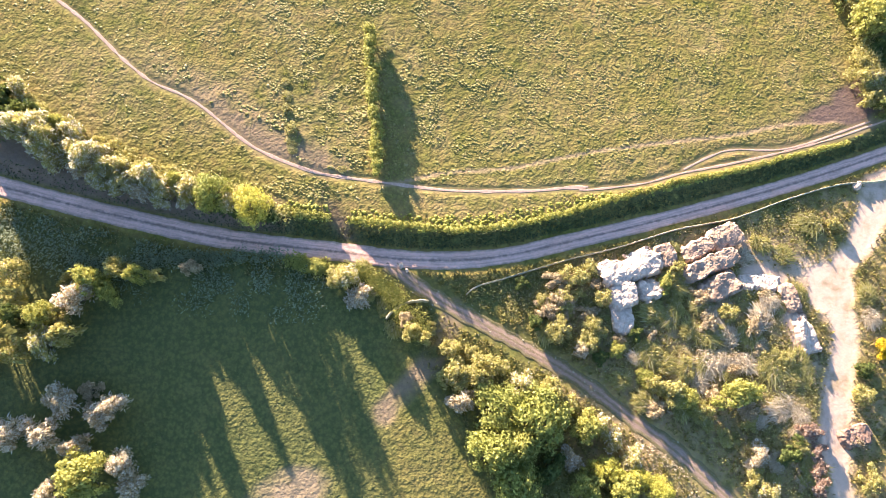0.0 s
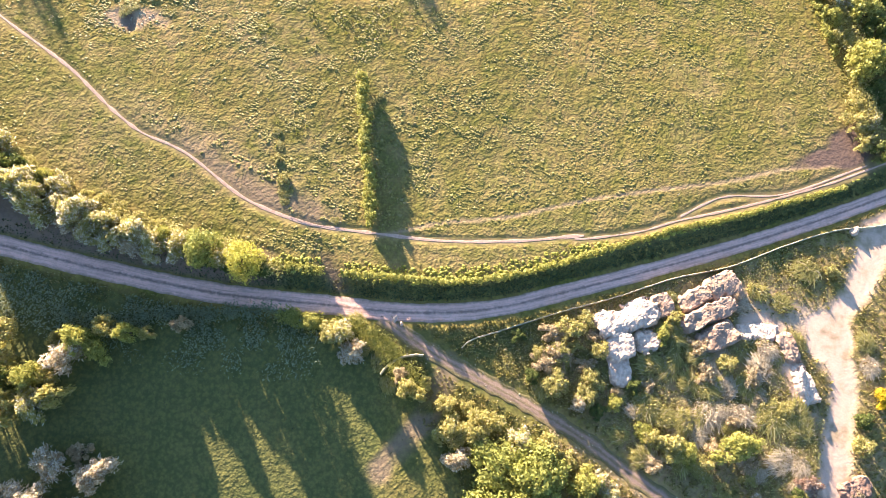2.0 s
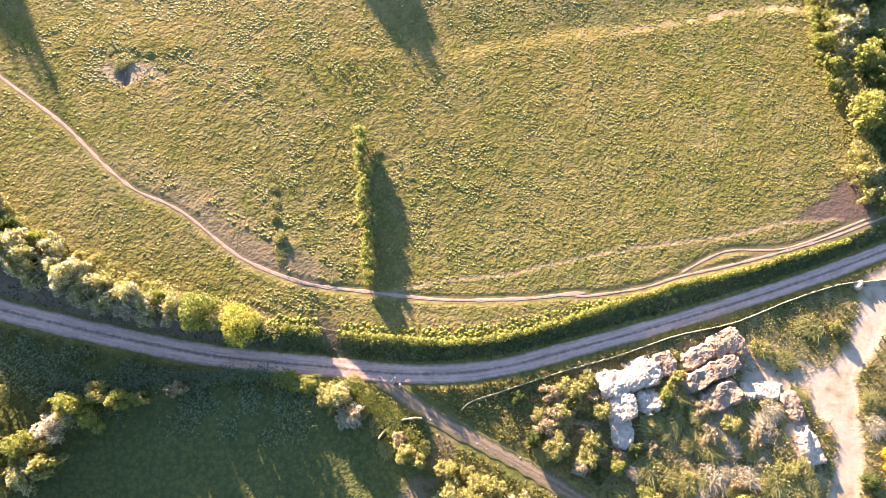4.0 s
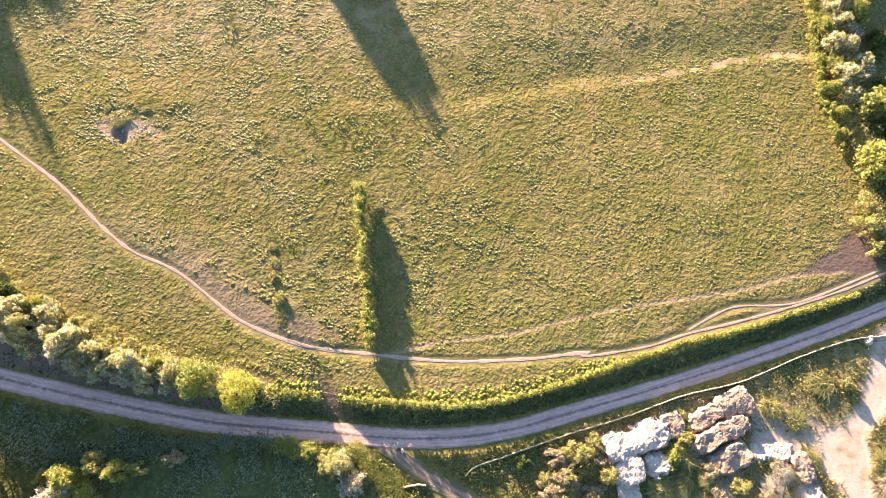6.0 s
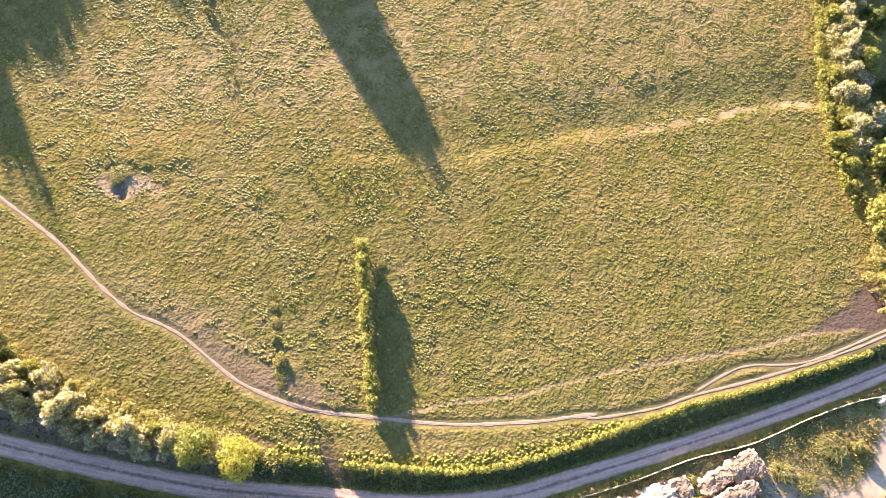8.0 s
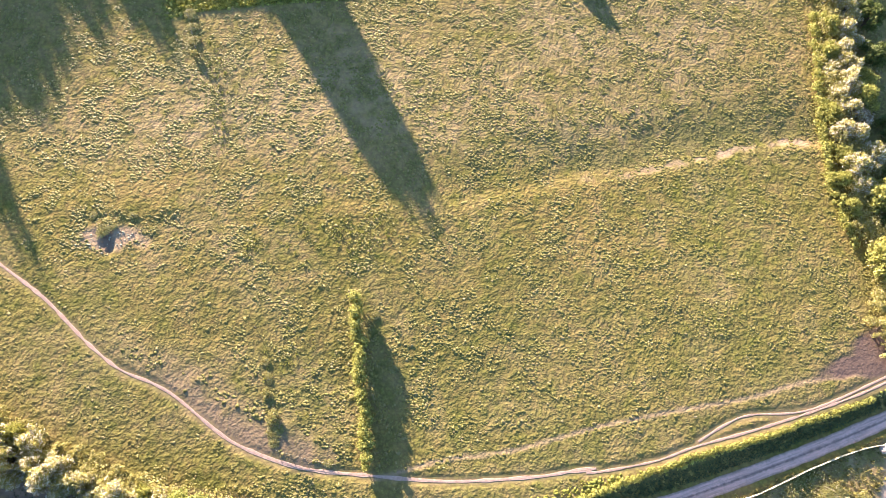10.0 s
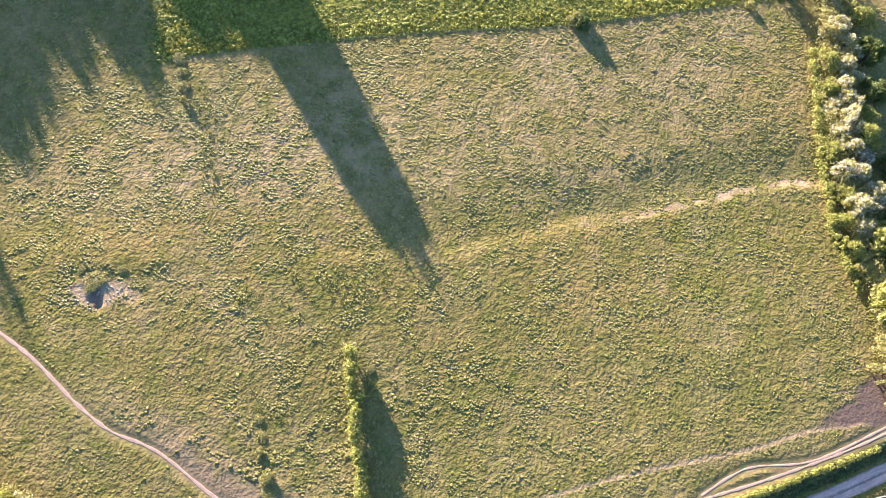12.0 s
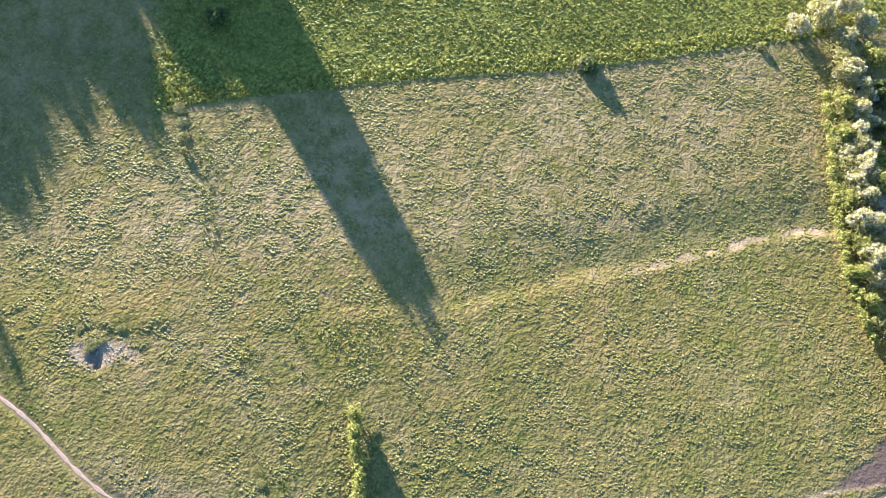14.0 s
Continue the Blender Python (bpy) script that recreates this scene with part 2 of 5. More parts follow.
def ease(v, low, high):
    u = np.clip((v - low) / (high - low), 0, 1)
    return u * u * (3 - 2 * u)


def value_noise(x, y, scale, seed):
    """Smooth noise from 0 to 1, with bumps about `scale` metres apart."""
    u, v = x / scale + 57.3 * seed, y / scale + 31.7 * seed
    i, j = np.floor(u), np.floor(v)
    fu, fv = ease(u - i, 0, 1), ease(v - j, 0, 1)

    def corner(a, b):
        s = np.sin(a * 127.1 + b * 311.7 + seed * 74.7) * 43758.5453
        return s - np.floor(s)
    top = corner(i, j) * (1 - fu) + corner(i + 1, j) * fu
    low = corner(i, j + 1) * (1 - fu) + corner(i + 1, j + 1) * fu
    return top * (1 - fv) + low * fv


lane_pts = smooth(LANE_LINE)
ridge_pts = smooth(RIDGE_LINE)
strip_pts = smooth(STRIP_NORTH)


def north_of(x, y, pts):
    return y - np.interp(x, pts[:, 0], pts[:, 1])


def near_spot(x, y, cx, cy, rx, ry, turn=0.0):
    c, s = math.cos(radians(turn)), math.sin(radians(turn))
    u, v = (x - cx) * c + (y - cy) * s, (y - cy) * c - (x - cx) * s
    return np.clip(1 - np.sqrt((u / rx) ** 2 + (v / ry) ** 2), 0, 1)


def lie(x, y):
    """The lie of the land: its height without tufts and ruts."""
    x, y = np.asarray(x, float), np.asarray(y, float)
    d = north_of(x, y, lane_pts)
    gate = np.exp(-((x + 6.5 + 0.53 * (y - 25.2)) / 1.7) ** 2)
    h = -(1 - ease(d, 2.0, 4.4)) * (1 - gate) - gate * (1 - ease(d, 1.0, 15.0))
    west = 1 - ease(x, -12, 10)
    h = h - 0.4 * west * ease(-d, 2.5, 16)
    r = north_of(x, y, ridge_pts) + 1.6 * (value_noise(x, y, 5, 15) - 0.5)
    dip = ease(x, -25, 30) * (1 - ease(x, 72, 84))
    h = h - dip * (0.16 + 0.22 * value_noise(x, y, 6, 16)) * ease(r, -1.8, 0.9) * (1 - ease(r, 1.0, 11.0))
    # the pit, its lip and the step behind it
    h = h - 0.42 * ease(near_spot(x, y, -42.2, 70.0, 1.4, 2.6, 12) * (0.6 + 0.8 * value_noise(x, y, 1.1, 19)), 0.0, 0.75)
    h = h + 0.2 * ease(near_spot(x, y, -42.9, 73.0, 2.4, 1.2, 15), 0.0, 0.6)
    h = h + 0.2 * ease(y + 0.08 * x + 1.5 * (value_noise(x, y, 4, 18) - 0.5), 69.3, 72.6) * (1 - ease(y, 75.0, 84)) * ease(x, -56, -44) * (1 - ease(x, -36, -24))
    # the bank on which the quarry scrub stands, beside the chalk track
    e = np.interp(y, [-30, -9.3, -3.1, 8.2, 12.4, 16.7, 21.0], [66.5, 64.0, 62.9, 62.9, 62.2, 61.1, 59.4]) - x + 0.9 * (value_noise(x, y, 2.5, 17) - 0.5)
    h = h + 0.55 * ease(e, -0.3, 0.9) * (1 - ease(e, 4.0, 14.0)) * (1 - ease(y, 19.5, 22.5))
    h = h + 0.9 * (value_noise(x, y, 42, 3) - 0.5) * ease(np.abs(d), 4, 25) * (1 - ease(np.hypot(x, y - 50), 90, 130))
    return h


def zones(x, y):
    """How worn, muddy, lush, dry and chalky the ground is, and how tufted."""
    d = north_of(x, y, lane_pts)
    n1, n2, n3 = value_noise(x, y, 2.2, 5), value_noise(x, y, 7.0, 6), value_noise(x, y, 0.9, 8)
    edge = 0.55 + 0.5 * n3
    beaten = np.minimum(np.minimum(far_from(x, y, PATH_LINE), far_from(x, y, PATH_SOUTH)), far_from(x, y, PATH_MIDDLE))
    worn = 0.2 * (1 - ease(beaten, 0.2, 0.9 * edge))
    first = worn
    worn = np.maximum(worn, 0.38 * (1 - ease(far_from(x, y, PATH_NORTH), 0.1, 0.6 * edge)))
    worn = np.maximum(worn, 0.42 * ease(near_spot(x, y, -14.6, -9.8, 7.5, 4.6, 25) * (0.4 + 0.9 * n1), 0.05, 0.4))
    worn = np.maximum(worn, 0.45 * ease(near_spot(x, y, -41.5, 70.8, 8, 3.2) * (0.2 + 1.3 * n1), 0.15, 0.6))
    above = ease(y - np.interp(x, [p[0] for p in PATH_LINE], [p[1] for p in PATH_LINE]), -1.5, 0.5)
    trodden = above * (1 - ease(far_from(x, y, PATH_LINE), 1.2, 7.0)) * ease(x, -46, -26) * (1 - ease(x, -12, -5)) * (0.45 + 0.55 * ease(n1, 0.1, 0.5))
    worn = np.maximum(worn, 0.3 * trodden)
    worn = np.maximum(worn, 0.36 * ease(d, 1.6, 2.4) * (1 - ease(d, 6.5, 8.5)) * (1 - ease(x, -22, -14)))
    side = 1 - ease(far_from(x, y, SIDE_LINE), 0.8, 2.4)
    worn = np.maximum(worn, 0.35 * side * ease(n1, 0.0, 0.6))
    mud = np.maximum(0.3 * side * ease(n1, 0.0, 0.5), 0.95 * ease(np.maximum(near_spot(x, y, 75.4, 51.6, 6.5, 4.4, 30), near_spot(x, y, 70.4, 49.6, 7.5, 2.0, 14)) * (0.5 + 1.0 * n1), 0.06, 0.42))
    mud = np.maximum(mud, 0.3 * (1 - ease(far_from(x, y, PATH_MIDDLE), 0.8, 2.6)) * ease(x, 48, 64) * ease(n1, 0.1, 0.6))
    gate = np.exp(-((x + 6.5 + 0.53 * (y - 25.2)) / 1.5) ** 2) * ease(d, 1.5, 2.5) * (1 - ease(d, 5, 10))
    mud = np.maximum(mud, 0.7 * gate)
    mud = np.maximum(mud, 0.6 * ease(near_spot(x, y, -42.2, 70.2, 1.2, 2.3, 12) * (0.6 + 0.8 * n3), 0.0, 0.4))
    mud = np.maximum(mud, (0.15 + 0.25 * ease(x, -34, -20)) * trodden)
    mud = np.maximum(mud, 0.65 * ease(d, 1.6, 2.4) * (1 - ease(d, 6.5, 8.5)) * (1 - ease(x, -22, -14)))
    strip = north_of(x, y, strip_pts)
    lush = ease(strip, -0.3, 0.5) * ease(x, -40, -33)
    south = 1 - ease(d, -3.2, -2.0)
    meadow = 0.85 * south * (1 - ease(x, -4, 6))
    # darker ground colour on the lane bank, adding to its shade
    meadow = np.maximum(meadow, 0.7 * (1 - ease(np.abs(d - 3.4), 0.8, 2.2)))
    meadow = np.maximum(meadow, 0.2 * ease(d, 5, 10) * (1 - ease(y, 58, 74)))
    meadow = np.maximum(meadow, 0.6 * south * ease(x, -4, 4) * (1 - ease(x, 20, 28)))
    meadow = np.maximum(meadow, 0.25 * south * ease(n2, 0.6, 0.85))
    dry = 0.4 * ease(value_noise(x, y, 14, 11) * 0.5 + value_noise(x, y, 4.5, 12) * 0.5, 0.4, 0.8) * ease(d, 6, 18) * (1 - lush)
    dry = np.maximum(dry, 0.5 * ease(d, 3.5, 5) * (1 - ease(d, 9, 16)) * ease(x, -22, 10) * (0.4 + 0.6 * n1))
    dry = np.maximum(dry, (0.35 + 0.6 * value_noise(x, y, 9, 13)) * ease(y, 77, 90) * (1 - lush) * (1 - 0.6 * ease(x + 0.9 * (105 - y), 48, 68)))
    dry = np.maximum(dry, 0.95 * south * ease(x, 20, 30) * ease(n1 * 0.5 + n2 * 0.5, 0.1, 0.45))
    dry = dry * (1 - 0.5 * ease(y - 0.35 * x, 100, 116))
    r = north_of(x, y, ridge_pts)
    dry = np.maximum(dry, 0.3 * (1 - ease(np.abs(r + 0.4), 0.3, 1.6)) * ease(x, 10, 55) * ease(n1, 0.1, 0.6))
    worn = np.maximum(worn, 0.5 * (1 - ease(np.abs(r + 0.3) + 1.2 * (n3 - 0.5), 0.1, 0.9)) * ease(x, 15, 60) * (1 - ease(x, 72, 78)) * ease(n1, 0.3, 0.7))
    meadow = np.maximum(meadow, 0.55 * ease(r, 0.5, 2.0) * (1 - ease(r, 5, 11)) * ease(x, 15, 40) * ease(n1 * 0.5 + n2 * 0.5, 0.2, 0.6))
    dry = np.maximum(dry, 0.5 * trodden)
    dry = np.maximum(dry, 0.55 * ease(near_spot(x, y, -41.5, 71.0, 8, 3.0) * (0.6 + 0.8 * n1), 0.05, 0.5))
    sand = 1 - ease(far_from(x, y, SAND_LINE) - 1.6 * (n2 - 0.5), 1.4, 3.2)
    sand = np.maximum(sand, 0.6 * (1 - ease(far_from(x, y, SAND_FORK) - 1.2 * (n2 - 0.5), 1.0, 3.4)))
    fan = ease(near_spot(x, y, 67.0, 20.5, 5.5, 5.5) * (0.6 + 0.8 * n1), 0.15, 0.45)
    e = np.interp(y, [-30, -9.3, -3.1, 8.2, 12.4, 16.7, 21.0], [66.5, 64.0, 62.9, 62.9, 62.2, 61.1, 59.4]) - x
    face = 0.95 * (1 - ease(np.abs(e - 1.0), 0.8, 2.6)) * ease(y, 6, 10) * (1 - ease(y, 21, 23)) * ease(n1, 0.15, 0.4)
    floor_pit = ease(near_spot(x, y, 56.5, 22.3, 5.5, 3.0) * (0.6 + 0.8 * n1), 0.12, 0.45) * 0.9
    chalk = np.clip(np.maximum(np.maximum(sand, fan), np.maximum(floor_pit, face)), 0, 1) * south
    lane = 1 - ease(np.abs(d), 1.7, 2.4)
    track = 1 - ease(far_from(x, y, TRACK_LINE), 1.5, 2.3)
    tuft = (1 - worn * 0.9) * (1 - mud * 0.7) * (1 - chalk * 0.97) * (1 - lane) * (1 - track) * ease(beaten, 0.45, 1.1)
    return dict(worn=worn, mud=mud * (1 - first), lush=lush, meadow=meadow, dry=dry, chalk=chalk, tuft=tuft)


def knots(x, y):
    """Where the grass stands in coarse knots, from 0 to 1."""
    return 0.45 * value_noise(x, y, 2.1, 38) + 0.35 * value_noise(x, y, 0.9, 34) + 0.2 * value_noise(x, y, 0.45, 36)


def tufted(x, y, tuft):
    rough = 0.75 + 0.4 * value_noise(x, y, 13, 21) + 0.35 * ease(y, 72, 90) + 0.3 * (1 - ease(np.hypot((x + 6) / 1.3, y - 47), 8, 16))
    u, v = x * 0.88 + y * 0.47, y * 0.88 - x * 0.47
    far = ease(y, 72, 88)
    h = (0.045 - 0.02 * far) * value_noise(u, v, 0.9, 31) ** 2 + (0.07 - 0.045 * far) * value_noise(u, v, 2.6, 35)
    h = h + 0.02 * ease(knots(x, y), 0.48, 0.72)
    # small terraces trodden along the slope beside the path
    steps = (1 - ease(far_from(x, y, PATH_LINE), 4, 10)) * ease(x, -42, -30) * (1 - ease(x, -10, 0))
    h = h + 0.13 * steps * value_noise(0.3 * (0.91 * x - 0.42 * y), 0.42 * x + 0.91 * y, 0.85, 37)
    return h * rough * tuft


def mesh_of(name, verts, faces, material, attributes=None, flat=False):
    """A mesh from arrays: verts (n, 3), faces (m, 3) or (m, 4)."""
    me = bpy.data.meshes.new(name)
    faces = np.asarray(faces, np.int32)
    m, k = faces.shape
    me.vertices.add(len(verts))
    me.vertices.foreach_set("co", np.asarray(verts, np.float32).ravel())
    me.loops.add(m * k)
    me.loops.foreach_set("vertex_index", faces.ravel())
    me.polygons.add(m)
    me.polygons.foreach_set("loop_start", np.arange(0, m * k, k, dtype=np.int32))
    me.polygons.foreach_set("use_smooth", np.full(m, not flat))
    for key, values in (attributes or {}).items():
        me.attributes.new(key, "FLOAT", "POINT").data.foreach_set("value", np.asarray(values, np.float32).ravel())
    me.materials.append(material)
    me.update(calc_edges=True)
    me.validate()
    return me


def grid_faces(rows, cols):
    i = np.arange(rows - 1)[:, None] * cols + np.arange(cols - 1)[None, :]
    return np.stack([i, i + 1, i + cols + 1, i + cols], -1).reshape(-1, 4)


def build_ground():
    grow = np.cumsum(0.3 * 1.17 ** np.arange(1, 54))
    xs = np.concatenate([(-68 - grow)[::-1], np.arange(-68, 94.01, 0.43), 94 + grow])
    ys = np.concatenate([(-15 - grow)[::-1], np.arange(-15, 134.01, 0.43), 134 + grow])
    x, y = np.meshgrid(xs, ys)
    z = zones(x, y)
    near = ((x > -72) & (x < 98) & (y > -19) & (y < 138))
    h = lie(x, y) + tufted(x, y, z["tuft"]) * near
    verts = np.stack([x, y, h], -1).reshape(-1, 3)
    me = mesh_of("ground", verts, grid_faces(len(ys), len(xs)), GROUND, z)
    return tagged(new("ground", me), "rough close-cropped pasture with worn paths and chalk scrapes", "ground", kind="structure")


def ribbon(name, line, width, material, lift, label, category, ragged=0.25, taper=0.0):
    pts = smooth(line, 0.35)
    way = np.gradient(pts, axis=0)
    way /= np.linalg.norm(way, axis=1)[:, None]
    side = np.stack([way[:, 1], -way[:, 0]], -1)
    across = np.linspace(-1, 1, 13)
    run = np.arange(len(pts)) * 0.35
    wide = width / 2 * (1 + ragged * (value_noise(run, run * 0 + width, 1.3, 41) - 0.5))
    wide = wide * (1 - taper * ease(run / run[-1], 0.3, 0.7))
    x = pts[:, :1] + side[:, :1] * wide[:, None] * across
    y = pts[:, 1:] + side[:, 1:] * wide[:, None] * across
    if width < 1:
        wide = wide * (0.15 + 0.85 * ease(run, 0, 5) * ease(run[-1] - run, 0, 5))
    crown = lift - min(0.03, 0.02 * width) * np.exp(-((np.abs(across) - 0.5) / 0.18) ** 2) - (0.12 if width > 1 else 0.03) * (np.abs(across) > 0.97)
    z = lie(x, y) + crown + 0.015 * value_noise(x, y, 0.5, 42)
    me = mesh_of(name, np.stack([x, y, z], -1).reshape(-1, 3), grid_faces(len(pts), 13), material, {"across": np.broadcast_to(across, x.shape), "run": np.broadcast_to(run[:, None], x.shape)})
    return tagged(new(name, me), label, category, kind="structure")


build_ground()
ribbon("road", LANE_LINE, 3.2, LANE, 0.07, "pale gravel lane with two worn wheel tracks and a darker middle", "lane", 0.12, 0.2)
for line, width in ((PATH_LINE, 0.46), (PATH_SOUTH, 0.34), (PATH_MIDDLE, 0.30)):
    ribbon("footpath", line, width, EARTH, 0.022, "narrow footpath of bare trodden earth through the pasture", "path", 0.9)
ribbon("track", TRACK_LINE, 2.7, TRACK, 0.05, "earth farm track with stony wheel ruts branching off the lane", "track", 0.5)


# ---- plants ----
def part(name, me, parent, label=""):
    ob = new(name, me)
    ob.parent = parent
    return tagged(ob, label)


def leaves(blobs, count, size, rng, hollow=0.55, flat=1.3):
    """Small bent leaf sprays over a crown made of blobs (x, y, z, rx, ry, rz)."""
    b = np.array(blobs, float)
    area = b[:, 3] * b[:, 4] + b[:, 5] * (b[:, 3] + b[:, 4])
    pick = rng.choice(len(b), count, p=area / area.sum())
    way = rng.normal(size=(count, 3))
    way /= np.linalg.norm(way, axis=1)[:, None]
    way[:, 2] = np.where(way[:, 2] < -0.35, -way[:, 2], way[:, 2])
    lump = 1 + 0.22 * np.sin(way[:, 0] * 5 + pick) * np.sin(way[:, 1] * 6 + 2 * pick) + 0.10 * np.sin(way @ np.array([11.0, 13.0, 9.0]))
    radius = (hollow + (1 - hollow) * rng.random(count) ** 0.6) * lump
    p = b[pick, :3] + way * radius[:, None] * b[pick, 3:6]
    p[:, 2] = np.maximum(p[:, 2], 0.05 + 0.1 * rng.random(count))
    nrm = way * flat + rng.normal(size=(count, 3)) * 0.6
    nrm /= np.linalg.norm(nrm, axis=1)[:, None]
    u = np.cross(nrm, rng.normal(size=(count, 3)))
    u /= np.linalg.norm(u, axis=1)[:, None]
    v = np.cross(nrm, u)
    s = (size * (0.55 + 0.9 * rng.random(count)))[:, None]
    verts = np.stack([p - u * s, p - v * s * 0.45 + nrm * s * 0.2, p + u * s * 0.9, p + v * s * 0.5 - nrm * s * 0.15], 1).reshape(-1, 3)
    return verts, np.arange(count * 4).reshape(-1, 4)


def twigs(blobs, count, length, rng):
    """Thin flowering twigs that stick out of a crown."""
    b = np.array(blobs, float)
    pick = rng.integers(0, len(b), count)
    way = rng.normal(size=(count, 3))
    way[:, 2] = np.abs(way[:, 2]) * 0.8
    way /= np.linalg.norm(way, axis=1)[:, None]
    foot = b[pick, :3] + way * b[pick, 3:6] * 0.8
    foot[:, 2] = np.maximum(foot[:, 2], 0.1)
    reach = (length * rng.uniform(0.5, 1.2, count))[:, None]
    side = np.cross(way, rng.normal(size=(count, 3)))
    side *= 0.055 / np.linalg.norm(side, axis=1)[:, None]
    bend = rng.normal(size=(count, 3)) * 0.15 * reach
    verts = np.stack([foot - side, foot + side, foot + way * reach * 0.6 + bend + side * 1.4, foot + way * reach + bend * 2], 1).reshape(-1, 3)
    return verts, np.arange(count * 4).reshape(-1, 4)


def stems(paths, sides=6):
    """Tapered round stems; each path is a list of (x, y, z, radius)."""
    verts, faces = [], []
    for path in paths:
        base = len(verts)
        for x, y, z, r in path:
            for k in range(sides):
                a = 2 * math.pi * k / sides
                verts.append((x + r * math.cos(a), y + r * math.sin(a), z))
        for i in range(len(path) - 1):
            for k in range(sides):
                a, b = base + i * sides + k, base + i * sides + (k + 1) % sides
                faces.append((a, b, b + sides, a + sides))
    return np.array(verts), np.array(faces)


KINDS = {
    # kind: name, label, category, leaf material, leaf size, leaves, height, width, lobes, blossom share, trunk radius
    "hawthorn": ("hawthorn", "hawthorn bush covered in white blossom in a hedgerow", "bush", LEAF_OLIVE, 0.18, 2600, 4.6, 5.2, 19, 0.52, 0.14),
    "hawthorn_green": ("hawthorn", "olive-green hawthorn bush with scattered white blossom", "bush", LEAF_OLIVE, 0.18, 2400, 4.2, 5.0, 18, 0.25, 0.14),
    "blackthorn": ("blackthorn", "rounded thorn bush with pale grey-white blossom on bare twigs", "bush", LEAF_DRY, 0.15, 2400, 3.4, 4.6, 18, 0.55, 0.10),
    "yellow_bush": ("maple_bush", "bright yellow-green leafy bush with a rounded crown", "bush", LEAF_YELLOW, 0.17, 2900, 4.2, 5.4, 18, 0.0, 0.14),
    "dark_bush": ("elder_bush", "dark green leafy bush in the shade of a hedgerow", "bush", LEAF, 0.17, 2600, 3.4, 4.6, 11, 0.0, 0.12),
    "yellow_tree": ("tree", "broad yellow-green leafy tree with a lumpy clumped crown", "tree", LEAF_MID, 0.2, 5200, 6.0, 8.5, 30, 0.0, 0.26),
    "scrub": ("scrub_bush", "low olive scrub bush with straggling branches", "bush", LEAF_OLIVE, 0.13, 1700, 2.3, 3.8, 11, 0.0, 0.06),
    "bramble": ("bramble", "dry brown bramble thicket with bare stems", "bramble", LEAF_DRY, 0.13, 1800, 1.8, 3.8, 11, 0.0, 0.05),
    "red_bramble": ("bramble", "reddish-brown bramble thicket beside a pale track", "bramble", LEAF_RED, 0.13, 1800, 1.6, 3.8, 11, 0.0, 0.05),
    "gorse": ("gorse_bush", "gorse bush covered in bright yellow flowers", "bush", GORSE, 0.14, 2200, 1.9, 4.0, 10, 0.0, 0.06),
    "round_tree": ("tree", "rounded green leafy tree with a clumped crown beside the lane", "tree", LEAF_MID, 0.17, 4200, 7.4, 6.4, 26, 0.0, 0.2),
    "round_bush": ("maple_tree", "rounded bright yellow-green leafy tree with fine foliage", "tree", LEAF_BRIGHT, 0.14, 4600, 6.6, 6.4, 30, 0.0, 0.18),
    "wood_tree": ("woodland_tree", "tall dense woodland tree beyond the field", "tree", LEAF, 2.3, 850, 15.0, 10.0, 22, 0.0, 0.4),
}
grown = {}


